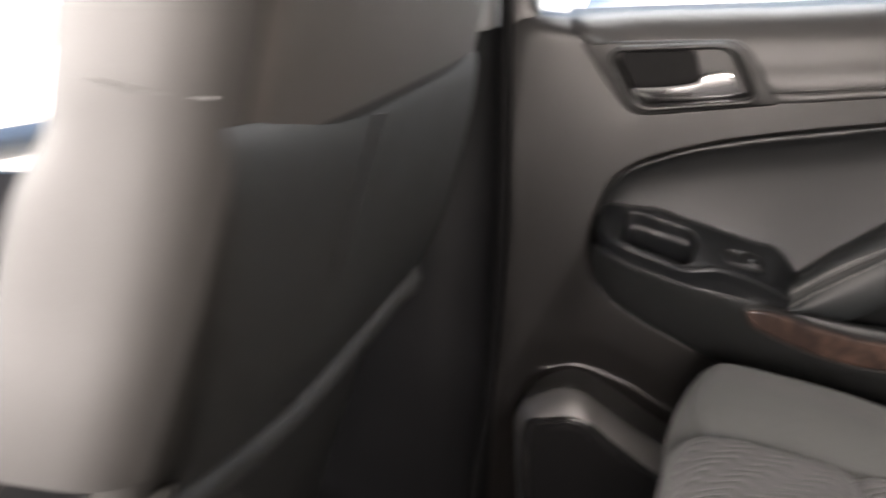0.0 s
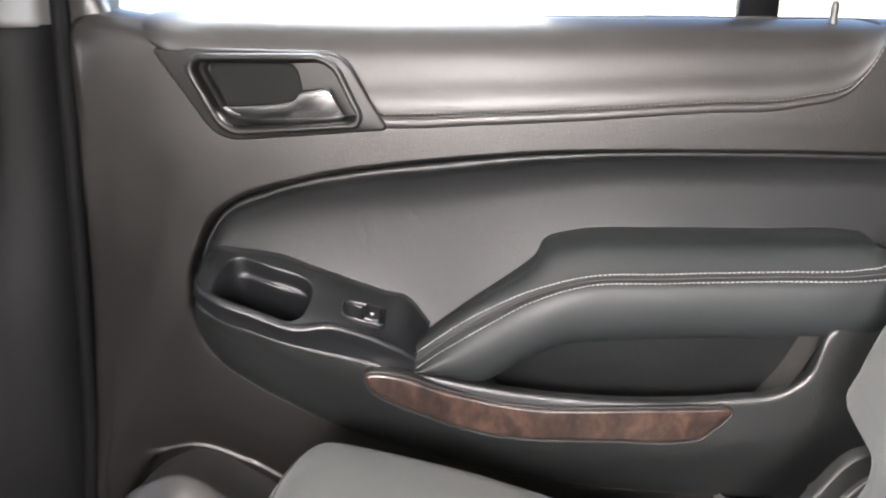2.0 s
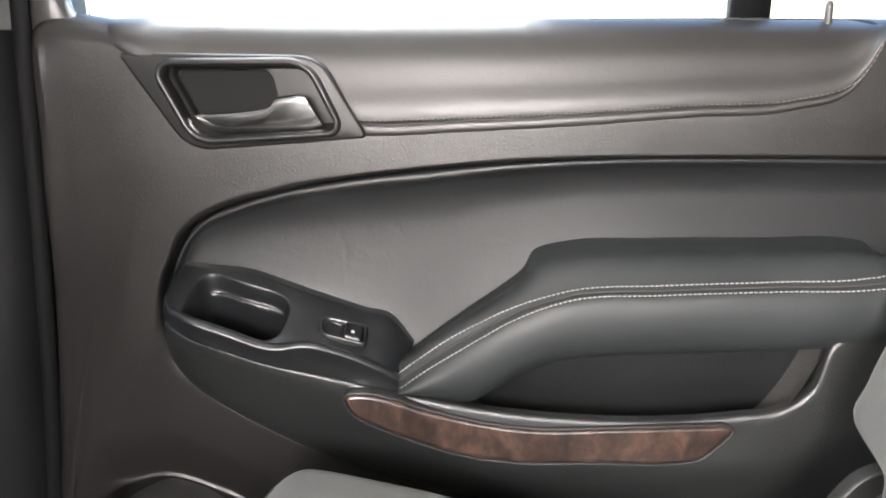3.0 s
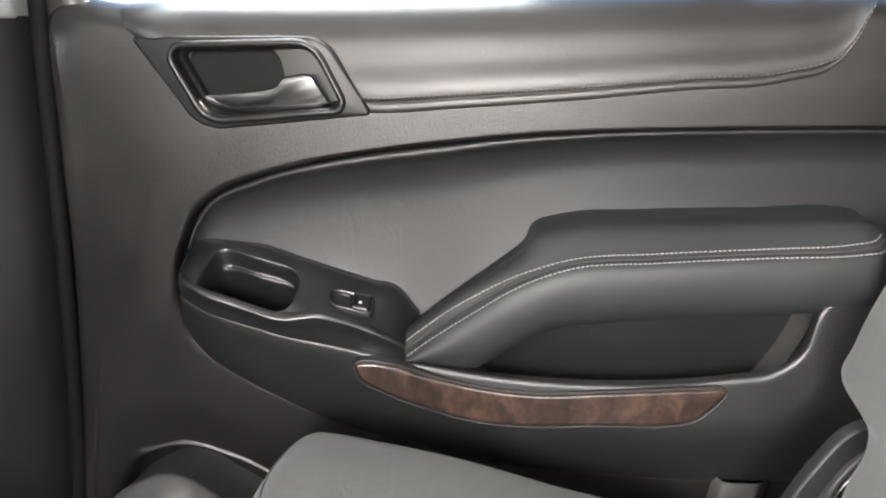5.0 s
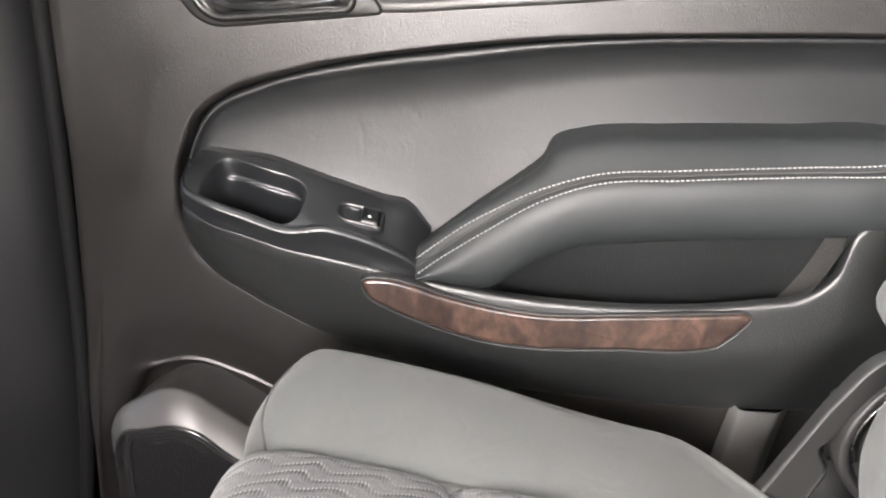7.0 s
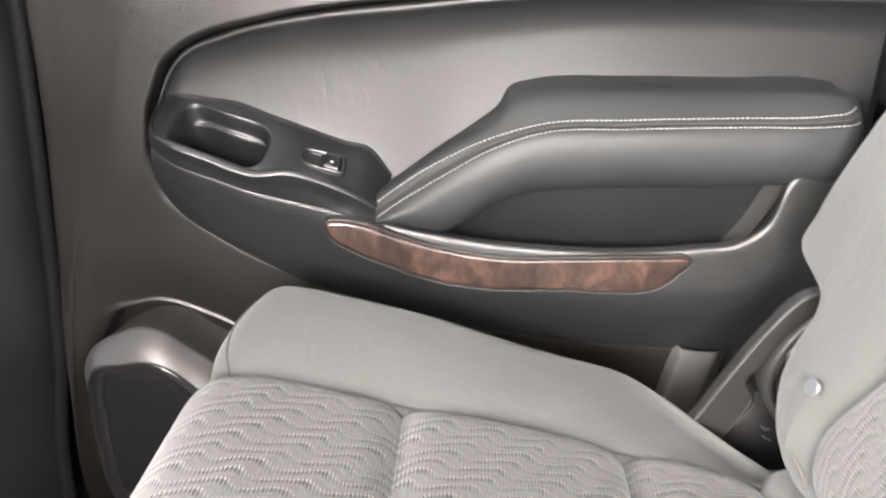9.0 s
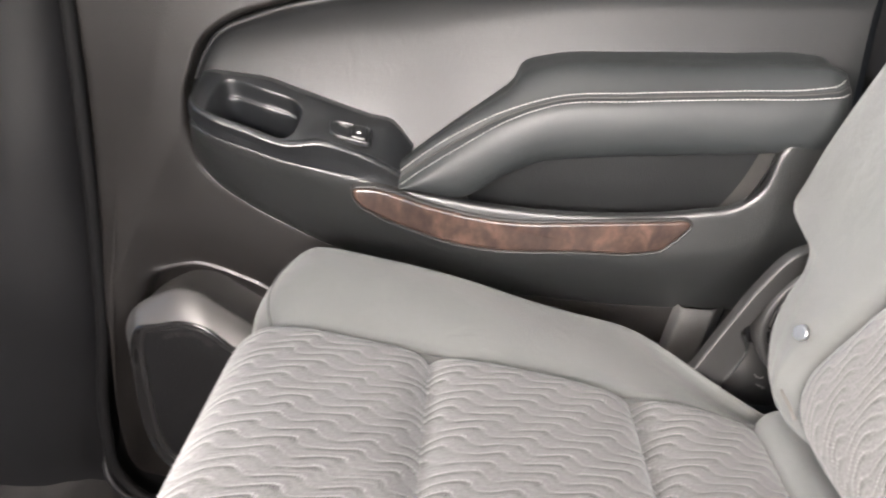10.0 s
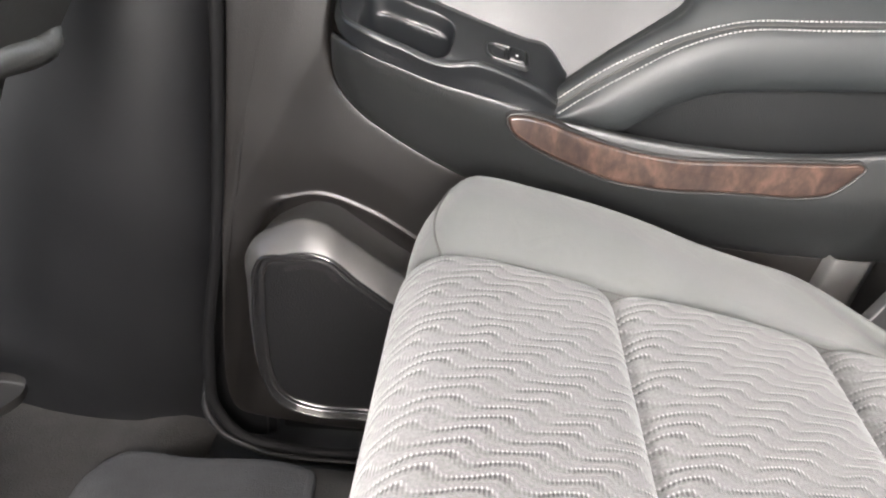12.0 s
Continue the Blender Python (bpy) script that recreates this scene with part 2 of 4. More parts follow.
def steps(t, res, least=2, most=90):
    out = [np.array([t[0]])]
    for a, b in zip(t[:-1], t[1:]):
        k = int(min(most, max(least, math.ceil((b - a) / res))))
        out.append(a + (b - a) * np.arange(1, k + 1) / k)
    return np.concatenate(out)


def chords(net, axis):
    d = np.linalg.norm(np.diff(net, axis=axis), axis=2).mean(axis=1 - axis)
    return np.concatenate([[0], np.cumsum(np.maximum(d, 1e-4))])


def surface(rails, res=0.006, res_v=None, loop=False):
    """A smooth surface through rails of matching control points; gives the grid of places and its metre-scaled UVs."""
    net = np.array(rails, float)
    if loop:
        net = np.concatenate([net, net[:, :1]], axis=1)
    tu, tv = chords(net, 1), chords(net, 0)
    us, vs = steps(tu, res), steps(tv, res_v or res)
    g = hermite(tv, net, vs, limit=True)
    g = hermite(tu, g.transpose(1, 0, 2), us, loop=loop).transpose(1, 0, 2)
    return g, us, vs


def sheet(g, us, vs, world_space=False, back=0.0):
    """A mesh from a grid of places, (x, z, depth) on the door or x, y, z."""
    rows, cols = g.shape[:2]
    p = g.reshape(-1, 3)
    if not world_space:
        p = np.stack([p[:, 0], DOOR_Y - p[:, 2], p[:, 1]], axis=1)
    idx = np.arange(rows * cols).reshape(rows, cols)
    quads = np.stack([idx[:-1, :-1], idx[:-1, 1:], idx[1:, 1:], idx[1:, :-1]], axis=-1).reshape(-1, 4)
    me = bpy.data.meshes.new("sheet")
    me.from_pydata(p.tolist(), [], quads.tolist())
    layer = me.uv_layers.new(name="UVMap")
    uv = np.stack(np.meshgrid(us, vs), axis=-1).reshape(-1, 2)
    loops = np.zeros(len(me.loops), dtype=np.int32)
    me.loops.foreach_get("vertex_index", loops)
    layer.data.foreach_set("uv", uv[loops].astype(np.float32).ravel())
    me.update()
    return me


def loft(rails, res=0.006, res_v=None, loop=False, carve=None, world_space=False):
    g, us, vs = surface(rails, res, res_v, loop)
    if carve is not None:
        g = carve(g)
    return sheet(g, us, vs, world_space)


def curve(points, res=0.004, loop=False):
    p = np.array(points, float)
    if loop:
        p = np.concatenate([p, p[:1]])
    t = np.concatenate([[0], np.cumsum(np.linalg.norm(np.diff(p, axis=0), axis=1))])
    out = hermite(t, p, steps(t, res), loop=loop)
    return out[:-1] if loop else out


def inset(loop_pts, a):
    """A closed outline moved inwards by a (outwards if negative)."""
    p = loop_pts[:, :2]
    tan = np.roll(p, -1, axis=0) - np.roll(p, 1, axis=0)
    tan /= np.maximum(np.linalg.norm(tan, axis=1, keepdims=True), 1e-9)
    nor = np.stack([-tan[:, 1], tan[:, 0]], axis=1)
    area = np.sum(p[:, 0] * np.roll(p[:, 1], -1) - np.roll(p[:, 0], -1) * p[:, 1])
    return p + nor * a * (1 if area > 0 else -1)


def rounded(corners, k=6):
    """An outline with straight sides and rounded corners, from (x, z, radius)."""
    out, n = [], len(corners)
    for i, (x, z, r) in enumerate(corners):
        p = Vector((x, z))
        a = (Vector(corners[i - 1][:2]) - p).normalized()
        b = (Vector(corners[(i + 1) % n][:2]) - p).normalized()
        half = a.angle(b) / 2
        c = p + (a + b).normalized() * (r / math.sin(half))
        s, e = p + a * (r / math.tan(half)) - c, p + b * (r / math.tan(half)) - c
        for j in range(k + 1):
            t0, t1 = math.atan2(s.y, s.x), math.atan2(e.y, e.x)
            turn = (t1 - t0 + math.pi) % (2 * math.pi) - math.pi
            w = t0 + turn * j / k
            out.append((c.x + r * math.cos(w), c.y + r * math.sin(w)))
    return out


def dense(pts, res=0.003):
    """A closed outline with its straight sides cut into short steps."""
    out = []
    for a, b in zip(pts, pts[1:] + pts[:1]):
        k = max(1, int(math.dist(a, b) / res))
        out += [(a[0] + (b[0] - a[0]) * i / k, a[1] + (b[1] - a[1]) * i / k) for i in range(k)]
    return np.array(out)


def inside(x, z, poly):
    """Which of the places (x, z) lie within a closed outline."""
    hit = np.zeros(x.shape, bool)
    for (ax, az), (bx, bz) in zip(poly, np.roll(poly, -1, axis=0)):
        over = ((az > z) != (bz > z)) & (x < (bx - ax) * (z - az) / (bz - az + 1e-12) + ax)
        hit ^= over
    return hit


def plate(outline, profile, res=0.004, cap=True, lean=None, world_y=None, close=False, place=None):
    """A moulded plate: the outline (x, z) carried along a profile of (inset, depth), then capped."""
    o = outline if isinstance(outline, np.ndarray) else curve(outline, res, loop=True)
    n = len(o)
    verts, faces = [], []
    for a, d in profile:
        for x, z in inset(o, a):
            if place is not None:
                verts.append(place(x, z, d))
                continue
            dd = d + (lean(x, z) if lean else 0.0)
            verts.append((x, DOOR_Y - dd if world_y is None else world_y - dd, z))
    for r in range(len(profile) - 1 + (1 if close else 0)):
        s = (r + 1) % len(profile)
        for i in range(n):
            j = (i + 1) % n
            faces.append((r * n + i, r * n + j, s * n + j, s * n + i))
    if cap:
        k = (len(profile) - 1) * n
        faces.append(tuple(range(k, k + n)))
    me = bpy.data.meshes.new("plate")
    me.from_pydata(verts, [], faces)
    me.update()
    return me


def tube(points, r, sides=8, door=True):
    """A round cord along a path."""
    p = np.array(points, float)
    if door:
        p = np.stack([p[:, 0], DOOR_Y - p[:, 2], p[:, 1]], axis=1)
    n = len(p)
    tan = np.gradient(p, axis=0)
    tan /= np.linalg.norm(tan, axis=1, keepdims=True)
    up = np.array([0.0, 1.0, 0.15])
    a = np.cross(tan, up)
    a /= np.linalg.norm(a, axis=1, keepdims=True)
    b = np.cross(tan, a)
    rr = np.broadcast_to(np.asarray(r, float), (n,))[:, None]
    rings = [p + rr * (a * math.cos(k) + b * math.sin(k)) for k in np.arange(sides) * 2 * math.pi / sides]
    v = np.stack(rings, axis=1).reshape(-1, 3)
    faces = [(i * sides + k, i * sides + (k + 1) % sides, (i + 1) * sides + (k + 1) % sides, (i + 1) * sides + k)
             for i in range(n - 1) for k in range(sides)]
    faces += [tuple(range(sides)), tuple(range((n - 1) * sides, n * sides))]
    me = bpy.data.meshes.new("tube")
    me.from_pydata(v.tolist(), [], faces)
    me.update()
    return me


def stitches(points, pitch=0.0036, length=0.0027, r=0.00038, door=True):
    """A row of short thread stitches along a path, each with rounded ends."""
    p = curve(points, 0.001)
    if door:
        p = np.stack([p[:, 0], DOOR_Y - p[:, 2], p[:, 1]], axis=1)
    t = np.concatenate([[0], np.cumsum(np.linalg.norm(np.diff(p, axis=0), axis=1))])
    verts, faces = [], []
    for s in np.arange(0.5 * pitch, t[-1] - pitch, pitch):
        c = [np.array([np.interp(s + f * length, t, p[:, k]) for k in range(3)]) for f in (0.0, 0.22, 0.78, 1.0)]
        ax = (c[3] - c[0]) / np.linalg.norm(c[3] - c[0])
        a = np.cross(ax, (0.1, 1.0, 0.3))
        a /= np.linalg.norm(a)
        b = np.cross(ax, a)
        k0 = len(verts)
        for q, rad, drop in ((c[0], 0.45, -0.5), (c[1], 1.0, 0.4), (c[2], 1.0, 0.4), (c[3], 0.45, -0.5)):
            for i in range(5):
                w = i * 2 * math.pi / 5
                verts.append(tuple(q + r * rad * (a * math.cos(w) + b * math.sin(w)) + np.array((0, -r * drop, 0))))
        for i in range(3):
            for k in range(5):
                faces.append((k0 + i * 5 + k, k0 + i * 5 + (k + 1) % 5, k0 + i * 5 + 5 + (k + 1) % 5, k0 + i * 5 + 5 + k))
        faces += [tuple(range(k0, k0 + 5)), tuple(range(k0 + 15, k0 + 20))]
    me = bpy.data.meshes.new("stitches")
    me.from_pydata(verts, [], faces)
    me.update()
    return me


def block(x0, x1, y0, y1, z0, z1, bevel=0.004, seg=2):
    bm = bmesh.new()
    bmesh.ops.create_cube(bm, size=1.0)
    for v in bm.verts:
        v.co = Vector(((x0 + x1) / 2 + v.co.x * (x1 - x0), (y0 + y1) / 2 + v.co.y * (y1 - y0), (z0 + z1) / 2 + v.co.z * (z1 - z0)))
    if bevel:
        bmesh.ops.bevel(bm, geom=bm.edges[:], offset=bevel, segments=seg, affect="EDGES")
    return bm


def soft(t):
    t = np.clip(t, 0, 1)
    return t * t * (3 - 2 * t)


# ---------------------------------------------------------------- the rear side door
door = thing("car_door", (0.1, DOOR_Y, 0.15), "closed black rear car door with padded armrest and wood strip", "car door")

# hard upper and lower shell: inner edge round the pad, a line along the speaker recess, outer rim
IN = [(.50, .452), (.33, .450), (.17, .460), (.05, .485), (-.048, .519), (-.115, .556), (-.148, .583), (-.162, .603), (-.167, .628),
      (-.167, .655), (-.163, .680), (-.155, .700), (-.137, .729), (-.106, .747), (-.060, .760), (.0, .772), (.136, .786), (.30, .790), (.478, .789)]
MID = [(.50, .33), (.33, .33), (.17, .34), (.02, .390), (-.075, .430), (-.135, .4645), (-.188, .4800), (-.224, .4730), (-.263, .453),
       (-.260, .505), (-.240, .60), (-.215, .690), (-.195, .775), (-.165, .815), (-.10, .830), (.0, .83), (.13, .84), (.30, .84), (.483, .84)]
OUT = [(.50, .14), (.33, .14), (.17, .14), (.03, .14), (-.08, .14), (-.17, .14), (-.24, .145), (-.285, .155), (-.302, .19),
       (-.289, .40), (-.274, .53), (-.261, .67), (-.255, .80), (-.250, .894), (-.185, .898), (-.03, .897), (.12, .897), (.30, .897), (.490, .895)]


BLEND = (0, 0, 0, 0, 0, .05, .16, .36, .64, .88, .98, 1.0)        # how far the low shell has risen to the high one: middle,
BLEND_EDGE = (0, 0, 0, 0, 0, .02, .08, .24, .66, .92, 1.0, 1.0)    # by the recess line,
BLEND_OUT = (0, 0, 0, 0, 0, 0, .02, .12, .62, 1.0, 1.0, 1.0)       # and beyond it


def rim_rail(pts, low, side, top):
    return [(x, z, low if i < 7 else low + (side - low) * (.12, .62)[i - 7] if i < 9 else (top if i > 13 else (side * .7 + top * .3 if i == 13 else side))) for i, (x, z) in enumerate(pts)]


def shell_rail(pts, depth_low, depth_high, blend=BLEND):
    return [(x, z, depth_low + (depth_high - depth_low) * (blend[i] if i < 12 else 1.0)) for i, (x, z) in enumerate(pts)]


def between(a, b, f):
    return [(p[0] + (q[0] - p[0]) * f, p[1] + (q[1] - p[1]) * f) for p, q in zip(a, b)]


def stepped(a, b, f, wide):
    """Like between, with a tight step along the speaker recess and a wide one along the flat front edge."""
    return [(p[0] + (q[0] - p[0]) * (f if i < 8 else wide), p[1] + (q[1] - p[1]) * (f if i < 8 else wide)) for i, (p, q) in enumerate(zip(a, b))]


shell = [shell_rail(between(IN, MID, -0.07), -.024, -.018), shell_rail(between(IN, MID, -0.02), -.013, -.008), shell_rail(IN, 0.000, .012),
         shell_rail(between(IN, MID, 0.06), .0006, .0152), shell_rail(between(IN, MID, 0.5), .000, .0152), shell_rail(stepped(IN, MID, 0.94, .78), -.0055, .01435, BLEND_EDGE), shell_rail(stepped(IN, MID, 0.975, .90), -.0040, .0140, BLEND_EDGE),
         shell_rail(MID, -.0044, .0137, BLEND_EDGE), shell_rail(stepped(MID, OUT, 0.008, .12), -.010, .0135, BLEND_OUT), shell_rail(stepped(MID, OUT, 0.016, .24), -.028, .0133, BLEND_OUT), shell_rail(stepped(MID, OUT, 0.2, .40), -.042, .0131, BLEND_OUT), shell_rail(stepped(MID, OUT, 0.55, .62), -.043, .0127, BLEND_OUT),
         rim_rail(between(MID, OUT, 0.90), -.038, .0122, .001), rim_rail(between(MID, OUT, 0.97), -.039, .0112, -.006), rim_rail(OUT, -.040, .0060, -.012), rim_rail(between(MID, OUT, 1.03), -.07, -.03, -.03)]

# outline of the inside handle, set into the panel
bez = dense(rounded([(-.178, .8735, .003), (-.0170, .8705, .030), (.0210, .8060, .004), (-.1265, .7950, .034)]), .003)
hole = dense(rounded([(-.1510, .8655, .010), (-.0260, .8660, .026), (.0000, .8105, .008), (-.1200, .8030, .024)]), .003)


bp_top = [(-.1945, .898), (-.1938, .898), (-.188, .898), (-.12, .898), (-.05, .897), (.016, .896), (.10, .896), (.19, .895), (.28, .895), (.356, .894), (.398, .894), (.421, .893)]
bp_bot = [(-.1790, .8750), (-.1783, .8750), (-.172, .8725), (-.12, .838), (-.04, .815), (.014, .807), (.10, .810), (.19, .8150), (.28, .822), (.356, .8275), (.398, .842), (.4205, .890)]


def within(x, z, poly):
    """How far the places (x, z) lie inside a closed outline; negative outside."""
    best = np.full(x.shape, 1e9)
    for (ax, az), (bx, bz) in zip(poly, np.roll(poly, -1, axis=0)):
        ex, ez = bx - ax, bz - az
        t = np.clip(((x - ax) * ex + (z - az) * ez) / (ex * ex + ez * ez + 1e-12), 0, 1)
        best = np.minimum(best, np.hypot(x - ax - t * ex, z - az - t * ez))
    return np.where(inside(x, z, poly), best, -best)


PAD_LINE = np.array([(x, z + .02) for x, z in bp_top] + bp_bot[::-1])


def sink(g, line2, start, run, depth):
    k = soft((within(g[..., 0], g[..., 1], line2) - start) / run)
    g[..., 2] = g[..., 2] * (1 - k) + np.minimum(g[..., 2], depth) * k
    return g


def clear_handle(g):
    return sink(g, bez, .002, .006, -.020)


def clear_pad(g):
    return clear_handle(sink(g, PAD_LINE, .0030, .006, -.034))


door_panel = part("door_panel", loft(shell, 0.0022, 0.0022, carve=clear_pad), M_PLASTIC, door, "grained dark brown-grey plastic panel")

# upholstered insert, scooped, running under the armrest
pad_top = [(-.166, .630), (-.163, .675), (-.138, .727), (-.090, .751), (-.013, .769), (.070, .779), (.136, .785), (.220, .789), (.320, .790), (.478, .789)]
pad_bot = [(-.150, .605), (-.130, .610), (-.105, .620), (-.050, .620), (.020, .605), (.070, .600), (.130, .635), (.200, .660), (.320, .665), (.478, .665)]


def clear_switch(g):
    x, z = g[..., 0], g[..., 1]
    under = soft((.648 - .12 * (x + .06) - z) / .012) * soft((.03 - x) / .02)
    g[..., 2] -= .06 * under
    return g


def pad_rail(f, d, dr=None):
    m = between(pad_top, pad_bot, f)
    return [(x, z, d + ((dr if dr is not None else d) - d) * i / 9) for i, (x, z) in enumerate(m)]


insert_pad = part("insert_pad", loft([pad_rail(-.01, -.018), pad_rail(0.010, -.0095, -.0115), pad_rail(.026, -.0035, -.0060), pad_rail(.048, -.0025, -.0052), pad_rail(.080, -.0065, -.0098), pad_rail(.14, -.0100, -.0150), pad_rail(.30, -.0125, -.0205), pad_rail(.5, -.010, -.0205),
                                      pad_rail(.72, -.004, -.019), pad_rail(1.0, .012, -.018)], 0.005, 0.004, carve=clear_switch), M_INSERT, door, "smooth dark grey vinyl insert")

# moulded body under the armrest
body_top = [(-.165, .647, .008), (-.1545, .650, .034), (-.133, .6470, .053), (-.092, .6330, .0555), (-.062, .622, .0535), (-.003, .606, .049), (.045, .592, .045),
            (.106, .580, .045), (.188, .571, .044), (.330, .575, .042), (.3635, .581, .0425), (.386, .599, .0425), (.399, .640, .0425), (.462, .650, .030)]
body_bot = [(-.165, .645), (-.163, .612), (-.149, .585), (-.115, .557), (-.048, .520), (.0, .502), (.05, .486), (.11, .470), (.19, .459), (.33, .451),
            (.36, .451), (.39, .451), (.43, .451), (.49, .452)]


BODY_PLAIN = (1, 1, 1, 1, 1, .75, .4, .1, 0, 0, 0, 0, 0, 0)      # where the face slopes evenly, clear of the wood strip


BODY_LOW = (.0105, .0085, .0055) + (.004,) * 11                    # how far its foot stands out, just above the shell


def body_rail(f, k):
    out = []
    even = k if f < .05 or f > .95 else 1.03 * (1 - f) ** .72
    for (x, z, d), (bx, bz), w, low in zip(body_top, body_bot, BODY_PLAIN, BODY_LOW):
        out.append((x + (bx - x) * f, z + (bz - z) * f, low + (d - low) * (k + (even - k) * w)))
    return out


body_back = [(x, z + .001, d - .012) for x, z, d in body_top]
lower_body = part("lower_body", loft([body_back, [(x, z + .002, d - .004) for x, z, d in body_top], body_rail(0.0, 1.0), body_rail(.08, 1.02), body_rail(.3, 1.02),
                                      body_rail(.48, .90), body_rail(.66, .62), body_rail(.82, .34), body_rail(.93, .15), body_rail(.985, .05), body_rail(1.0, .0), body_rail(1.01, -.8)],
                                     0.006, 0.004), M_LOWER, door, "grained black plastic moulding below the armrest")

# switch panel with its pull cup
sw_back = [(-.1520, .690, -.014), (-.1500, .691, -.006), (-.142, .692, -.002), (-.124, .690, .0), (-.090, .686, .0), (-.058, .675, .0), (-.020, .662, .0), (.010, .652, .0), (.034, .645, .0), (.053, .622, .0)]
sw_front = [(-.1530, .686, .010), (-.1505, .675, .036), (-.1430, .6705, .051), (-.128, .6655, .060), (-.095, .653, .061), (-.062, .640, .058), (-.026, .640, .053), (.0, .631, .049), (.030, .616, .045), (.043, .606, .041)]
sw_low = [(-.1585, .6805, .004), (-.1565, .6670, .030), (-.1480, .6595, .048), (-.131, .6500, .057), (-.092, .6345, .057), (-.062, .623, .054), (-.020, .613, .050), (.0, .607, .047), (.022, .600, .045), (.042, .595, .041)]


def mix_rail(a, b, f, dd=0.0, dz=0.0):
    return [tuple(np.array(p) * (1 - f) + np.array(q) * f + np.array((0, dz, dd))) for p, q in zip(a, b)]


def cup_carve(g):
    x, z = g[..., 0].copy(), g[..., 1].copy()
    ang = radians(-17)
    for cx, cz, hx, hz, depth, wall in ((-.0925, .6660, .0400, .0136, .017, .12), (-.0925, .6645, .0384, .0122, .048, .15)):
        u = ((x - cx) * math.cos(ang) + (z - cz) * math.sin(ang)) / hx
        v = (-(x - cx) * math.sin(ang) + (z - cz) * math.cos(ang)) / hz
        r = (np.abs(u) ** 3.4 + np.abs(v) ** 3.4) ** (1 / 3.4)
        k = soft((1.0 - r) / wall + 0.5)
        g[..., 1] -= .9 * depth * k
        g[..., 2] -= .35 * depth * k
    return g


switch_panel = part("switch_panel", loft([mix_rail(sw_back, sw_front, 0, -.012), mix_rail(sw_back, sw_front, 0.0), mix_rail(sw_back, sw_front, .08, .001),
                                          mix_rail(sw_back, sw_front, .5, .0), mix_rail(sw_back, sw_front, .88, .0), mix_rail(sw_back, sw_front, .93, .0), mix_rail(sw_back, sw_front, .95, .0, -.006)],
                                         0.0009, 0.0005, carve=cup_carve), M_SATIN, door, "satin black switch panel with a pull cup")
part("panel_lip", loft([mix_rail(sw_back, sw_front, .915, -.001, -.008), mix_rail(sw_back, sw_front, .915, .0, .0002), mix_rail(sw_back, sw_front, .945, .0006, .0016), mix_rail(sw_back, sw_front, .985, .0020, .0020), mix_rail(sw_front, sw_low, .05, .0032, .0006),
                        mix_rail(sw_front, sw_low, .18, .0026), mix_rail(sw_front, sw_low, .5, .0012), mix_rail(sw_front, sw_low, .80, .0006), mix_rail(sw_front, sw_low, .93, .0004),
                        mix_rail(sw_low, sw_low, 0, .0002, .0), mix_rail(sw_low, sw_low, 0, -.003, -.002), mix_rail(sw_low, sw_low, 0, -.012, -.002)], 0.003, 0.0008), M_SATIN, switch_panel, "rolled front lip of the panel")

# padded armrest
arm_back = [(.050, .617), (.070, .631), (.098, .651), (.130, .673), (.149, .688), (.158, .704), (.185, .712), (.257, .715), (.350, .7155), (.425, .7155), (.444, .711), (.454, .700), (.456, .690)]
arm_s1 = [(.040, .607), (.062, .624), (.086, .641), (.112, .656), (.136, .668), (.160, .677), (.185, .684), (.257, .689), (.350, .693), (.420, .6965), (.437, .699), (.447, .704), (.455, .704)]
arm_s2 = [(.043, .597), (.064, .613), (.088, .629), (.113, .645), (.136, .659), (.160, .670), (.185, .678), (.257, .683), (.350, .687), (.425, .6895), (.441, .691), (.450, .693), (.457, .694)]
arm_low = [(.043, .593), (.068, .587), (.090, .583), (.106, .584), (.122, .593), (.140, .605), (.167, .618), (.212, .6255), (.300, .631), (.400, .636), (.440, .639), (.452, .642), (.457, .648)]
ARM_END = (0, 0, 0, 0, 0, 0, 0, 0, 0, 0, .002, .010, .050)      # how far the end of the armrest falls back


def arm_rail(pts, d, dz=0.0, end=1.0):
    return [(x, z + dz, d - end * e) for (x, z), e in zip(pts, ARM_END)]


arm_rails = [arm_rail(arm_back, -.045, .002, 0), arm_rail(arm_back, -.024, .001, 0), arm_rail(arm_back, -.014, 0, 0), arm_rail([(x, z - .0025) for x, z in arm_back], -.004, 0, .4),
             [(x * .55 + x2 * .45, z * .55 + z2 * .45 + .0045, .018 - e) for (x, z), (x2, z2), e in zip(arm_back, arm_s1, ARM_END)],
             arm_rail(arm_s1, .034), arm_rail([(a + (b - a) * .5, c + (e - c) * .5) for (a, c), (b, e) in zip(arm_s1, arm_s2)], .0365), arm_rail(arm_s2, .041),
             arm_rail([(a + (b - a) * .45, c + (e - c) * .45) for (a, c), (b, e) in zip(arm_s2, arm_low)], .0475),
             arm_rail([(a + (b - a) * .85, c + (e - c) * .85) for (a, c), (b, e) in zip(arm_s2, arm_low)], .042),
             arm_rail(arm_low, .033), arm_rail(arm_low, .018, .003), arm_rail(arm_low, -.01, .008)]
armrest = part("armrest", loft(arm_rails, 0.005, 0.003), M_LEATHER, door, "black leather armrest with double pale stitching")
s1 = arm_rail(arm_s1, .0352)[:-1]
s2 = arm_rail(arm_s2, .0422)[:-1]
part("stitching", stitches(s1, 0.0040, 0.0030, 0.00050), M_THREAD, armrest, "pale double-stitch thread")
part("stitching", stitches(s2, 0.0040, 0.0030, 0.00050), M_THREAD, armrest, "pale double-stitch thread")
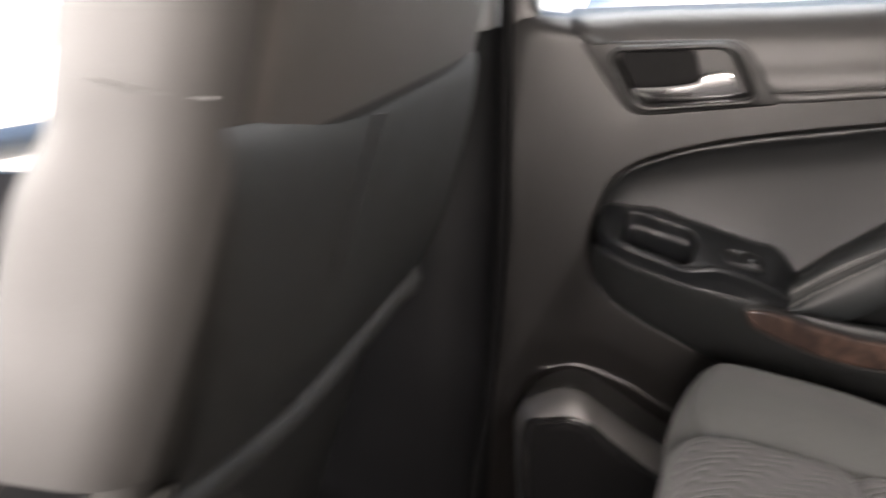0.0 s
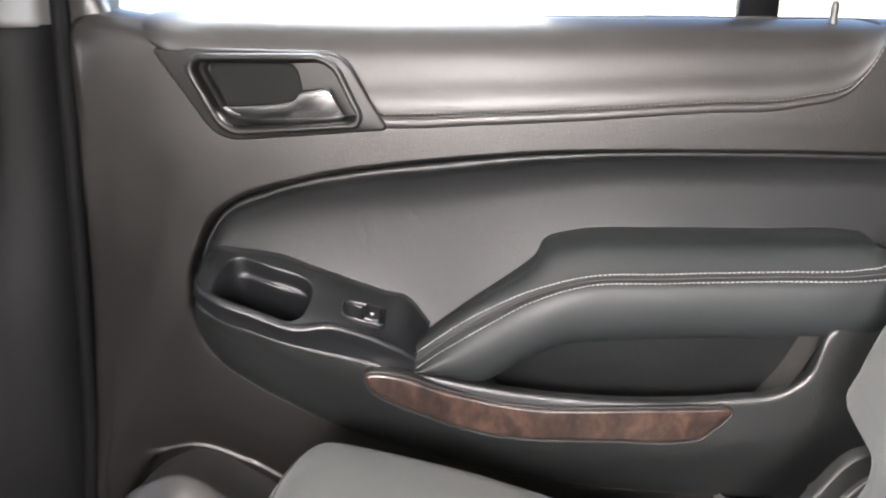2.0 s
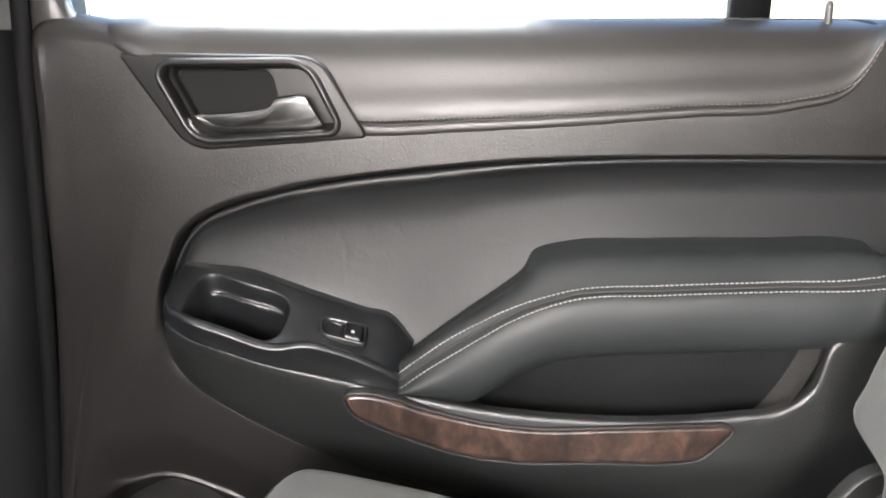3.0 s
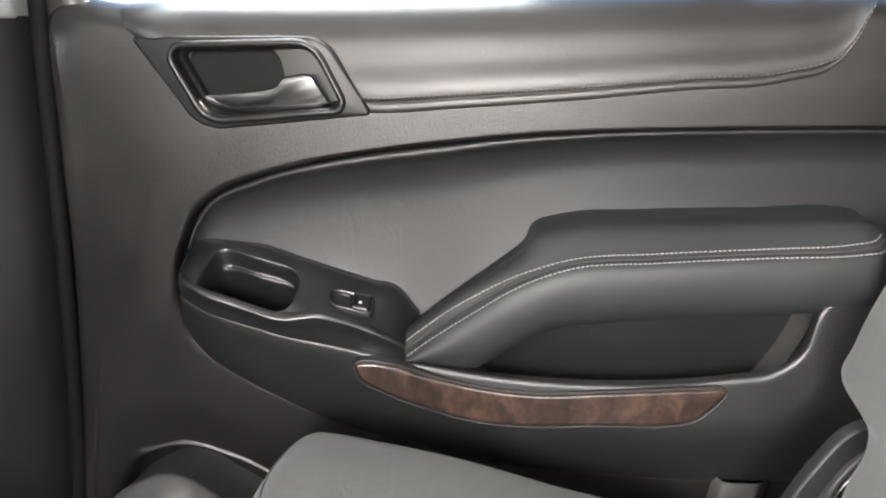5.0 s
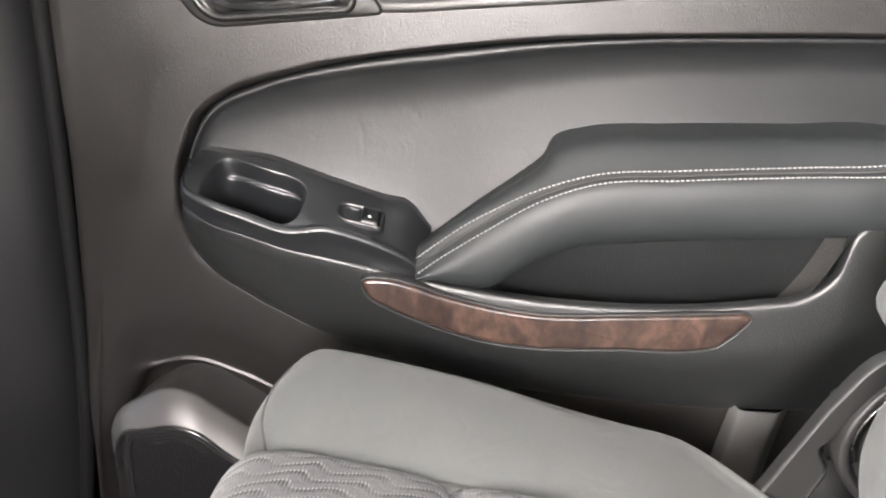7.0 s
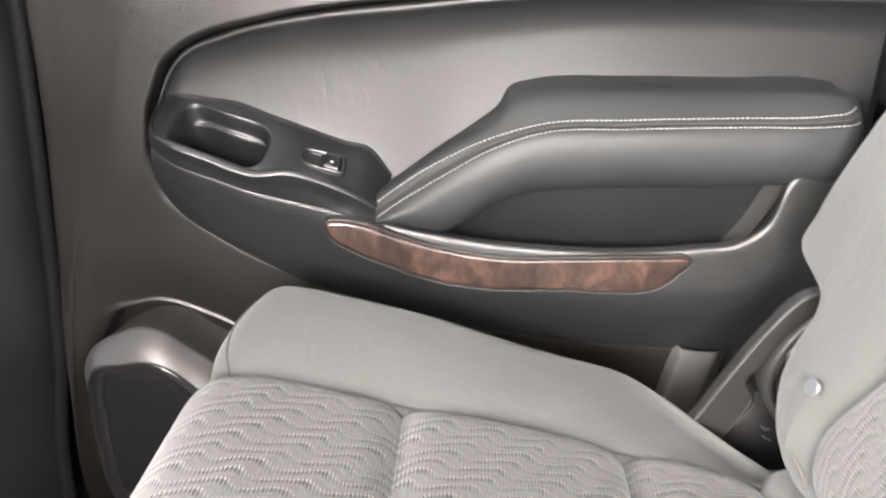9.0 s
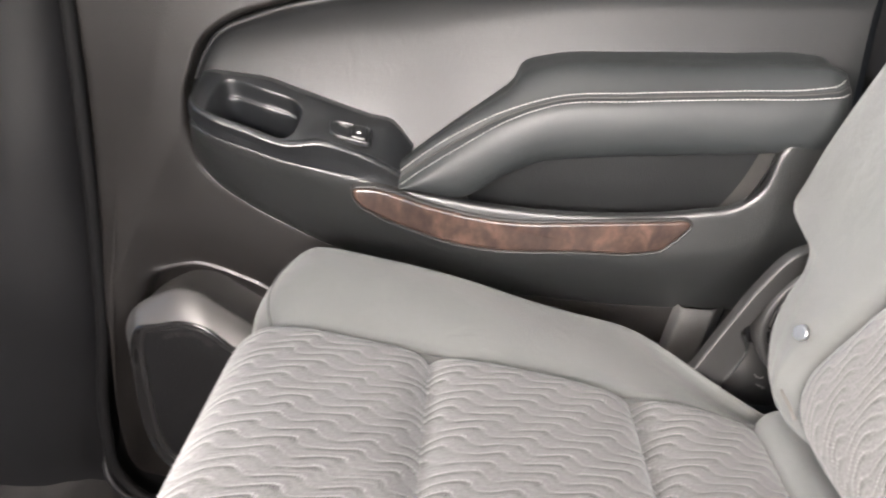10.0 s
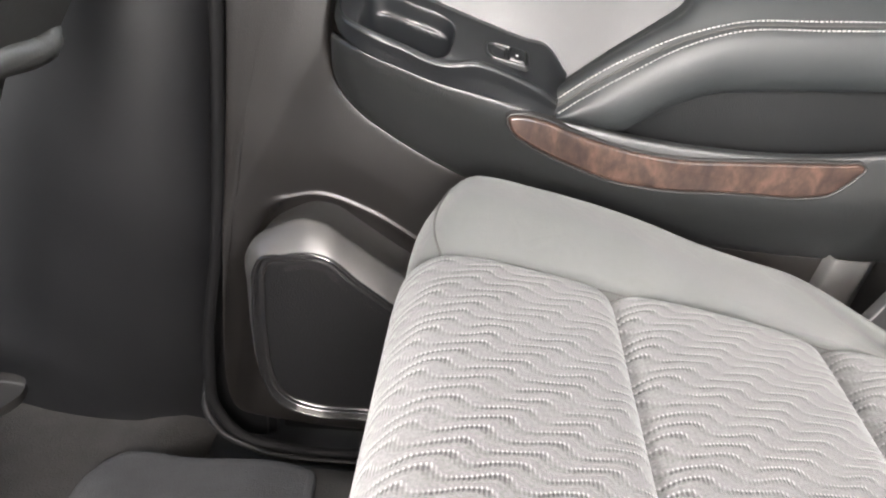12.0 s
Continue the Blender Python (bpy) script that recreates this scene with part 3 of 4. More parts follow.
mid_seam = [(a[0] * .5 + b[0] * .5, a[1] * .5 + b[1] * .5, a[2] * .5 + b[2] * .5 - .0004) for a, b in zip(s1, s2)]
part("seam", tube(curve(mid_seam, 0.004), 0.0011), M_SEAM, armrest, "dark seam between the stitch rows")

# storage pocket under the armrest
pk_top = [(.095, .592), (.130, .606), (.165, .626), (.210, .634), (.300, .640), (.375, .643), (.398, .646)]
pk_bot = [(.098, .572), (.122, .548), (.160, .536), (.205, .532), (.300, .532), (.372, .540), (.398, .600)]
pk_rim = [(.102, .579), (.122, .577), (.160, .573), (.205, .570), (.300, .572), (.362, .579), (.396, .638)]
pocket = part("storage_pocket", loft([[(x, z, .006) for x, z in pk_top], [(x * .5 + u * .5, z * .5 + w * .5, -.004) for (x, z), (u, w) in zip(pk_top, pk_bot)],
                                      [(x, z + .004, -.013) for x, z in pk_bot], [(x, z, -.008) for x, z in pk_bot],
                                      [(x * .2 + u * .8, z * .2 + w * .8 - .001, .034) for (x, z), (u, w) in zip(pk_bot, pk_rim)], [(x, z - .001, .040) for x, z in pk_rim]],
                                     0.005, 0.003), M_WELL_SHADED, door, "storage pocket under the armrest, its shade put into the colour")
wall_a = [(.352, .545, -.012), (.366, .565, -.012), (.376, .584, -.012), (.387, .615, -.012), (.394, .652, -.012)]
wall_b = [(.364, .5765, .0400), (.3795, .5835, .0400), (.3925, .5970, .0400), (.4015, .615, .0400), (.4070, .652, .0400)]
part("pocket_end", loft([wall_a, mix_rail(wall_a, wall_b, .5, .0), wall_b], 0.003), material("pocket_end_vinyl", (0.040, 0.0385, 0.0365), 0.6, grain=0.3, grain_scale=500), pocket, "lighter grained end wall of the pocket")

# burl wood strip
wood_line = [(.002, .5965), (.014, .5975), (.031, .594), (.065, .581), (.111, .5685), (.147, .5635), (.230, .5645), (.305, .5672), (.318, .5675), (.3225, .5645), (.318, .558), (.306, .5455), (.298, .5390),
             (.288, .5365), (.215, .535), (.137, .535), (.101, .540), (.054, .557), (.022, .5725), (.006, .584)]


def wood_lean(x, z):
    return 0.0105 * max(0.0, (0.10 - x) / 0.10) ** 1.2 - 0.002 * max(0.0, (x - 0.15) / 0.17)


wood_trim = part("wood_trim", plate(wood_line, [(-.0012, .030), (-.0008, .0470), (.0006, .0485), (.0022, .0490)], 0.004, lean=wood_lean), M_WOOD, door, "glossy brown burl wood strip")
part("trim_edge", plate(wood_line, [(-.0038, .030), (-.0036, .0470), (-.0026, .0488), (-.0014, .0482), (-.0012, .040)], 0.004, cap=False, lean=wood_lean), material("trim_satin", (0.022, 0.0215, 0.021), 0.38), wood_trim, "thin satin grey surround")

# belt pad under the window


def bp_rail(f, d, dz=0.0):
    return [(x, z + dz, d - (.030, .0045)[i] if i < 2 else d) for i, (x, z) in enumerate(between(bp_top, bp_bot, f))]


belt_pad = part("belt_pad", loft([bp_rail(0, -.075, .004), bp_rail(0, -.03, .0025), bp_rail(0, -.016, .001), bp_rail(.10, -.001), bp_rail(.28, .0075), bp_rail(.55, .0135), bp_rail(.82, .0190),
                                  bp_rail(.868, .0188), bp_rail(.882, .0150), bp_rail(.90, .0165), bp_rail(.965, .0170), bp_rail(1.0, .0135), bp_rail(1.01, .004)], 0.0028, 0.0020, carve=clear_handle),
                M_SOFT, door, "padded taupe belt trim with a stitched edge")
bs = [(x, z, .0200) for x, z in between(bp_top, bp_bot, .858)][5:]
part("stitching", stitches(bs, 0.0042, 0.003, 0.0004), material("grey_thread", (0.22, 0.21, 0.20), 0.8), belt_pad, "fine grey stitch row")

# inside handle
bezel = part("handle_bezel", plate(bez, [(.0, .004), (.0, .0165), (.0005, .0185), (.0014, .0193), (.0024, .0196)], 0.003, cap=False), M_BEZEL, door, "satin black handle surround")


def ring_between(outer, inner, do, di, n=200):
    """A flat moulded band between two outlines."""
    def even(pts):
        c = pts
        t = np.concatenate([[0], np.cumsum(np.linalg.norm(np.diff(np.vstack([c, c[:1]]), axis=0), axis=1))])
        s = np.linspace(0, t[-1], n, endpoint=False)
        cc = np.vstack([c, c[:1]])
        return np.stack([np.interp(s, t, cc[:, k]) for k in (0, 1)], axis=1)
    a, b = even(outer), even(inner)
    k = int(np.argmin(np.linalg.norm(b - a[0], axis=1)))
    b = np.roll(b, -k, axis=0)
    v, f = [], []
    for w in (0.0, 0.25, 0.6, 0.9, 1.0):
        d = do + (di - do) * w
        v += [(p[0], DOOR_Y - d, p[1]) for p in a + (b - a) * w]
    for r in range(4):
        for i in range(n):
            j = (i + 1) % n
            f.append((r * n + i, r * n + j, r * n + n + j, r * n + n + i))
    me = bpy.data.meshes.new("band")
    me.from_pydata(v, [], f)
    me.update()
    return me


bez_in = inset(bez, .0024)
part("bezel_face", ring_between(bez_in, hole, .0196, .0203), M_BEZEL, bezel, "satin black face of the handle surround")
part("bezel_ring", plate(hole, [(-.0036, .0190), (-.0030, .0215), (-.0014, .0234), (.0006, .0238), (.0022, .0226), (.0030, .0200), (.0030, .010)], 0.003, cap=False), material("ring_plastic", (0.012, 0.0118, 0.0118), 0.34, spec=0.55, mottle=0.05), bezel, "glossy black inner ring")
part("handle_cup", plate(hole, [(.001, .016), (.002, .007), (.0035, .0055), (.0050, .0050), (.0056, -.002), (.0062, -.006)], 0.003), material("cup_plastic", (0.0120, 0.0116, 0.0114), 0.30), bezel, "black recessed cup")
dark_line = dense(rounded([(-.1405, .8590, .007), (-.0625, .8590, .012), (-.0565, .8250, .008), (-.1190, .8150, .006)]), .003)
part("cup_liner", plate(dark_line, [(-.002, -.0062), (-.0005, -.0050), (.0006, -.0046), (.0025, -.0046)], 0.003), material("liner_plastic", (0.008, 0.008, 0.0085), 0.65, spec=0.2), bezel, "dark insert behind the lever")
lever_top = [(-.1238, .8232), (-.1225, .8240), (-.1100, .8248), (-.0900, .8264), (-.0700, .8286), (-.0590, .8318), (-.0545, .8372), (-.0450, .8394), (-.0335, .8404), (-.0305, .8394)]
lever_low = [(-.1236, .8222), (-.1215, .8180), (-.1130, .8115), (-.0950, .8085), (-.0760, .8085), (-.0640, .8090), (-.0560, .8096), (-.0430, .8106), (-.0230, .8128), (-.0162, .8150)]


def lever_rail(f, d):
    """A line along the lever from its thin tip to its broad root; d is how far it stands out."""
    return [(x, z, d * (.55 + .45 * float(soft(np.array((x + .126) / .03)))) + .0055 + .0050 * float(soft(np.array((x + .125) / .09)))) for x, z in between(lever_top, lever_low, f)]


part("lever", loft([lever_rail(.05, -.008), lever_rail(.0, .0008), lever_rail(.012, .0045), lever_rail(.06, .0064), lever_rail(.30, .0073), lever_rail(.55, .0069), lever_rail(.80, .0056), lever_rail(.94, .0040), lever_rail(.99, .0024), lever_rail(1.0, .0), lever_rail(.97, -.008)],
                   .0015, .0010), material("brushed_chrome", (0.62, 0.62, 0.63), 0.15, metal=1.0, mottle=0.03), bezel, "satin chrome pull lever")


# window switch
def on_panel(x, d, h):
    """A place on the switch panel: along the door, inwards, and h above the panel."""
    return (x, DOOR_Y - (d + .36 * h), .6555 - .25 * x - .38 * d + .93 * h)


sw_line = dense(rounded([(-.0240, .0195, .008), (.0145, .0185, .004), (.0150, .0400, .004), (-.0215, .0400, .008)]), .002)
sw = part("window_switch", plate(sw_line, [(-.001, -.004), (-.001, .0008), (.0, .0016), (.0012, .0014), (.002, .0), (.0025, -.005)], place=on_panel), M_SATIN, door, "black window switch in its frame")
key_line = dense(rounded([(-.0030, .0210, .002), (.0118, .0205, .002), (.0120, .0385, .002), (-.0030, .0385, .002)]), .002)
part("switch_key", plate(key_line, [(.0, -.004), (.0, .0014), (.0008, .0026), (.002, .0030), (.004, .0030)], place=on_panel), M_SATIN, sw, "raised rocker key")
trough_line = dense(rounded([(-.0208, .0218, .0068), (-.0040, .0214, .002), (-.0040, .0380, .002), (-.0190, .0378, .0068)]), .002)
part("switch_trough", plate(trough_line, [(.0, .0004), (.001, .0004), (.0022, -.0006), (.004, -.003)], place=on_panel), M_SATIN, sw, "finger hollow beside the key")
dot = dense(rounded([(.0030, .0305, .0006), (.0058, .0305, .0006), (.0058, .0330, .0006), (.0030, .0330, .0006)]), .001)
part("icon", plate(dot, [(.0, .002), (.0, .0033)], place=on_panel), material("white_mark", (0.7, 0.7, 0.7), 0.5), sw, "small white mark")

# speaker pod
ring_line = [(-.240, .420), (-.232, .435), (-.210, .440), (-.184, .444), (-.168, .441), (-.135, .416), (-.103, .392), (-.045, .348), (-.025, .30), (-.045, .250), (-.080, .240), (-.133, .2385), (-.183, .239),
             (-.212, .247), (-.230, .262), (-.239, .285), (-.244, .337), (-.243, .390)]
# the shoulder: a crest that stands out of the recess, falling steeply to the ring
crest = [(-.255, .426), (-.245, .4450), (-.216, .4635), (-.194, .4710), (-.175, .4680), (-.149, .4510), (-.115, .4270), (-.048, .380), (-.008, .31),
         (-.030, .241), (-.078, .228), (-.133, .2265), (-.186, .227), (-.220, .236), (-.241, .254), (-.251, .282), (-.256, .336), (-.256, .392)]
pod = part("speaker_pod", loft([[(x, z - .014, -.055) for x, z in crest], [(x, z - .005, .016) for x, z in crest], [(x, z - .001, .0285) for x, z in crest], [(x, z, .0330) for x, z in crest],
                                [(x, z + .0008, .0370) for x, z in between(crest, ring_line, .12)], [(x, z + .0016, .0455) for x, z in between(crest, ring_line, .42)], [(x, z + .0010, .0525) for x, z in between(crest, ring_line, .75)],
                                [(x, z, .0560) for x, z in between(crest, ring_line, .95)], [(x, z, .0560) for x, z in ring_line]], 0.005, 0.003, loop=True),
           material("pod_plastic", (0.054, 0.052, 0.051), 0.42, spec=1.0, grain=0.12, grain_scale=1600, grain_kind="cell"), door, "rounded dark speaker housing with a sloping shoulder")
part("speaker_ring", plate(ring_line, [(-.0026, .050), (-.0023, .0552), (-.0014, .0572), (.0004, .0583), (.0014, .0578), (.0036, .0525), (.0066, .0505), (.0080, .0518), (.0098, .0518), (.0112, .0490), (.0112, .046)], 0.004, cap=False), M_GLOSS, pod, "glossy black ring round the speaker")
part("speaker_grille", plate(ring_line, [(.009, .044), (.010, .0490), (.0115, .0496), (.0135, .0496)], 0.004), M_MESH, pod, "black speaker grille")
# small raised metal beads stand in for the glints on the punched holes
for step_in in (.0150, .0175, .0200):
    row = inset(curve(ring_line, .004, loop=True), step_in)
    row = [(x, z, .0494) for x, z in row if z > .375 and -.212 < x < -.085]
    row.sort()
    part("perforation", stitches(row, .0026, .0010, .00032), M_DARKCHROME, pod, "row of punched holes catching light")

# window, division bar, lock pin
glass_pane = part("window_pane", block(-.24, .47, .868, .872, .86, 1.26, 0), glass, door, smooth=False)
glass_pane.visible_shadow = False
part("division_bar", block(.322, .352, .842, .872, .888, 1.26, .004), M_BLACK, door, "black window division bar")
part("outer_seal", loft([[(-.245, .890, -.02), (.10, .890, -.02), (.49, .890, -.02)], [(-.245, .893, -.055), (.10, .893, -.055), (.49, .893, -.055)], [(-.245, .880, -.075), (.10, .880, -.075), (.49, .880, -.075)]]), M_RUBBER, door)
pin = curve([(.385, .884, -.012), (.385, .890, -.012), (.385, .8935, -.012), (.385, .900, -.012), (.385, .909, -.012), (.385, .911, -.012)], .0015)
part("lock_pin", tube(pin, np.interp(pin[:, 1], [.884, .890, .8925, .908, .911], [.007, .0065, .0034, .0032, .0018]), 10), material("pin_plastic", (0.045, 0.044, 0.042), 0.4), door, "small lock pin with a flared collar")
TRIM_Z = (.875, .893, .905, .925, 1.27)


def trim_rail(x, d, flare):
    return [(x + flare * f + .010 * max(0, z - .93), z, d) for z, f in zip(TRIM_Z, (1.0, .55, .2, .0, .0))]


part("door_upper_trim", loft([trim_rail(-.262, -.010, 0), trim_rail(-.256, .003, 0), trim_rail(-.246, .004, .002), trim_rail(-.231, .001, .018), trim_rail(-.226, -.006, .022), trim_rail(-.238, -.036, .02)], .004),
     M_PLASTIC, door, "dark brown-grey window surround")
part("inner_structure", block(-.26, .60, .845, .93, .12, .885, .01), M_BLACK, door, "dark door inner structure")

# ---------------------------------------------------------------- car body round the door
seal_path = [(.30, .140, .0), (-.10, .139, .004), (-.24, .140, .006), (-.290, .152, .004), (-.318, .188, .002), (-.320, .26, .004), (-.294, .42, .008), (-.272, .62, .012), (-.260, .80, .012), (-.256, .95, .006), (-.250, 1.25, -.01)]
edge_path = [(.30, .130, .012), (-.10, .130, .012), (-.197, .130, .012), (-.243, .132, .012), (-.280, .144, .012), (-.312, .164, .012), (-.330, .190, .006), (-.338, .212, -.03)]
tagged(part("sill_edge", tube(curve(edge_path, .01), .0045, 10), M_BLACK), "dark plastic edge along the door sill", "sill trim", kind="structure")
tagged(part("door_seal", tube(curve(seal_path, .01), .007, 10), M_RUBBER), "black rubber seal along the door edge", "door seal", kind="structure")


def pillar_rail(z, x, low=0.0):
    return [(x + .004, z, -.02 + low * .5), (x - .010, z, .016 + low), (x - .035, z, .036 + low), (x - .075, z, .048 + low), (x - .130, z, .050 + low), (x - .190, z, .044 + low), (x - .30, z, .02 + low), (x - .45, z, .0 + low)]


tagged(part("b_pillar", loft([pillar_rail(.10, -.338, -.060), pillar_rail(.17, -.336, -.052), pillar_rail(.25, -.325, -.036), pillar_rail(.42, -.298, -.010), pillar_rail(.62, -.278), pillar_rail(.80, -.266), pillar_rail(.891, -.261)], .01, .012), M_BLACK),
       "black plastic lower centre pillar trim", "pillar", kind="structure")


def upper_rail(z, x, d=0.0):
    return [(x - .012, z, -.02), (x - .014, z, .020 + d), (x - .030, z, .046 + d), (x - .080, z, .058 + d), (x - .125, z, .055 + d), (x - .135, z, -.05)]


tagged(part("pillar_upper", loft([upper_rail(.889, -.258, -.004), upper_rail(.890, -.258), upper_rail(.95, -.255), upper_rail(1.1, -.25), upper_rail(1.26, -.245)], .01, .012), M_GREYTRIM),
       "light grey upper centre pillar trim", "pillar", kind="structure")

def floor_z(x, y):
    """The carpet lies nearly level and falls away at the door opening."""
    return .158 + .004 * math.sin(9 * x + 4 * y) - .06 * float(soft(np.array((y - .742) / .03)) * soft(np.array((x + .37) / .05)))


floor = part("floor", loft([[(x, y, floor_z(x, y)) for x in (-1.4, -.9, -.5, -.42, -.37, -.345, -.32, -.28, -.1, .1, .4, .9, 1.9)] for y in (-.82, -.4, 0, .3, .55, .70, .742, .757, .772, .80, .86)], .05, .05, world_space=True), M_CARPET)
tagged(floor, "dark brown-grey carpeted car floor", "floor", kind="structure")
mat = part("floor_mat", plate([(-.425, .33), (-.43, .60), (-.435, .70), (-.415, .733), (-.33, .737), (-.21, .738), (-.186, .730), (-.180, .70), (-.175, .55), (-.170, .33)],
                              [(0, 0.0), (0, -.008), (.003, -.011), (.010, -.009), (.014, -.0095)], .008), M_MAT)
for v in mat.data.vertices:
    v.co = Vector((v.co.x, v.co.z, .160 + (v.co.y - DOOR_Y)))
tagged(mat, "dark grey floor mat with a bound edge on the carpet", "floor mat")

tagged(part("sill_panel", block(-.56, 1.86, .775, .95, .00, .118, .006), M_BLACK), "black door sill under the door", "sill", kind="structure")
tagged(part("door_jamb", block(-.42, -.262, .838, .93, .08, 1.27, .01), M_BLACK), "black door jamb behind the seal", "door jamb", kind="structure")
side_d = [(.492, .10), (.492, .50), (.489, .80), (.492, .95), (.505, 1.27)]
tagged(part("c_pillar", loft([[(x, z, -.03) for x, z in side_d], [(x + .012, z, .0) for x, z in side_d], [(x + .05, z, .012) for x, z in side_d], [(x + .3, z, .012) for x, z in side_d], [(x + 1.4, z, .0) for x, z in side_d]], .02, .02), M_BLACK),
       "black rear pillar trim behind the seat", "pillar", kind="structure")
sill = [(.315, .36), (.327, .43), (.333, .458)]
tagged(part("sill_trim", loft([[(x, z, .004) for x, z in sill], [(x + .006, z, .018) for x, z in sill], [(x + .036, z, .020) for x, z in sill], [(x + .046, z, .012) for x, z in sill], [(x + .07, z, -.024) for x, z in sill]], .008, .003),
            material("sill_plastic", (0.070, 0.069, 0.068), 0.5, grain=0.1, grain_scale=700)),
       "grey plastic sill trim behind the seat", "trim", kind="structure")

tagged(part("ceiling", block(-1.5, 1.9, -.9, .95, 1.28, 1.33, .02), material("headliner_cloth", (0.46, 0.44, 0.42), 0.95, grain=0.2, grain_scale=600)), "pale grey cloth headliner", "ceiling", kind="structure")
tagged(part("wall_back", block(1.85, 1.9, -.9, .95, .10, 1.28, .01), M_GREYTRIM), "grey rear end of the cabin", "wall", kind="structure")
tagged(part("dashboard", block(-1.55, -1.35, -.85, .9, .10, .93, .04), M_BLACK), "black dashboard", "dashboard", kind="structure")
tagged(part("wall_far", block(-.36, 1.85, -.88, -.84, .10, .81, .01), M_GREYTRIM), "grey trim of the opposite cabin side", "wall", kind="structure")
tagged(part("wall_far_rear", block(.62, 1.85, -.88, -.84, .92, 1.28, .01), M_GREYTRIM), "grey trim of the opposite rear quarter", "wall", kind="structure")
tagged(part("wall_front_far", block(-1.4, -.36, -.88, -.84, .10, .92, .01), M_BLACK), "black trim of the opposite front door", "wall", kind="structure")
tagged(part("pillar_far", block(-.46, -.36, -.88, -.82, .92, 1.28, .01), M_GREYTRIM), "grey centre pillar on the opposite side", "pillar", kind="structure")
tagged(part("front_door_trim", block(-1.4, -.56, .84, .88, .10, .70, .01), M_BLACK), "black front door trim", "door trim", kind="structure")
ground = part("ground", loft([[(x, y, -.55) for x in (-300, -30, -5, 0, 5, 30, 300)] for y in (-300, -30, -5, 0, 5, 30, 300)], 20, 20, world_space=True), M_GROUND)
tagged(ground, "pale sunlit concrete ground outside the car", "ground", kind="structure")

# ---------------------------------------------------------------- rear seat
seat = thing("rear_seat", (.15, .35, .16), "pale grey cloth rear seat with wavy woven centre panels", "car seat")
SEAT_LINE = [(.03, .19), (-.026, .26), (-.058, .34), (-.073, .42), (-.0765, .462), (-.0735, .500), (-.065, .5245), (-.048, .5380), (-.022, .5400), (.02, .5335), (.084, .521), (.16, .504), (.246, .486), (.33, .464), (.42, .438)]
line = curve(SEAT_LINE, .004)
arc = np.concatenate([[0], np.cumsum(np.linalg.norm(np.diff(line, axis=0), axis=1))])
tan = np.gradient(line, axis=0)
tan /= np.linalg.norm(tan, axis=1, keepdims=True)
nor = np.stack([-tan[:, 1], tan[:, 0]], axis=1)


def arc_at(x):
    k = int(np.argmin(np.abs(line[60:, 0] - x))) + 60
    return arc[k]


def cushion(s0, s1, y0, y1, lift, res=.004):
    """A strip of the cushion between two places along its profile and two across, raised by lift(s, y)."""
    ss = np.linspace(s0, s1, max(3, int((s1 - s0) / res)))
    ys = np.linspace(y0, y1, max(3, int((y1 - y0) / res)))
    S, Y = np.meshgrid(ss, ys)
    h = lift(S, Y)
    X = np.interp(S, arc, line[:, 0]) + h * np.interp(S, arc, nor[:, 0])
    Z = np.interp(S, arc, line[:, 1]) + h * np.interp(S, arc, nor[:, 1])
    return sheet(np.stack([X, Y, Z], axis=-1), ss, ys, world_space=True)


SEAM_Y = .587
A1, A2, AE = arc_at(.084), arc_at(.246), arc_at(.356)


def panel_lift(a, b):
    def lift(S, Y):
        e = np.maximum(np.minimum(S - a, b - S), 0)
        return .004 - .0115 * np.exp(-e / .0085) - .005 * np.exp(-np.maximum(SEAM_Y - Y, 0) / .006) + .004 * np.sin(np.clip((S - a) / (b - a), 0, 1) * math.pi)
    return lift


part("cushion_front", cushion(0.0, A1, -.10, SEAM_Y, panel_lift(-.5, A1)), M_WAVE, seat, "front cushion panel of wavy woven cloth")
part("cushion_centre", cushion(A1, A2, -.10, SEAM_Y, panel_lift(A1, A2)), M_WAVE, seat, "centre cushion panel of wavy woven cloth")
part("cushion_rear", cushion(A2, AE, -.10, SEAM_Y, panel_lift(A2, AE)), M_WAVE, seat, "rear cushion panel of wavy woven cloth")


def bolster_places(S, V):
    x0 = np.interp(S, arc, line[:, 0])
    z0 = np.interp(S, arc, line[:, 1])
    hi = .034 * soft((.27 - x0) / .27) * soft((S - .10) / .17) - .014 * soft((x0 - .20) / .14)
    hi = hi * (1 - .26 * soft((.17 - x0) / .15))
    width = .118 - .098 * soft((x0 - .25) / .14)
    t = np.array([0, .04, .12, .3, .5, .68, .80, .90, .96, 1.0])
    yy = np.array([0, .02, .10, .28, .50, .72, .88, .98, 1.0, .97])
    hh = np.array([-.50, -.18, .05, .55, .92, 1.0, .75, .1, -1.2, -4.0])
    Y = SEAM_Y + width * np.interp(V, t, yy)
    k = hermite(t, hh.reshape(-1, 1), V.ravel(), limit=True)[:, 0].reshape(V.shape)
    h = np.where(k > 0, k * (hi + .002), k * .022)
    X = x0 + h * np.interp(S, arc, nor[:, 0])
    Z = z0 + h * np.interp(S, arc, nor[:, 1])
    X = X + (.014 + .022 * soft((V - .2) / .6)) * soft((V + .05) / .15) * soft((-.005 - x0) / .07)
    return np.stack([X, Y, Z], axis=-1)


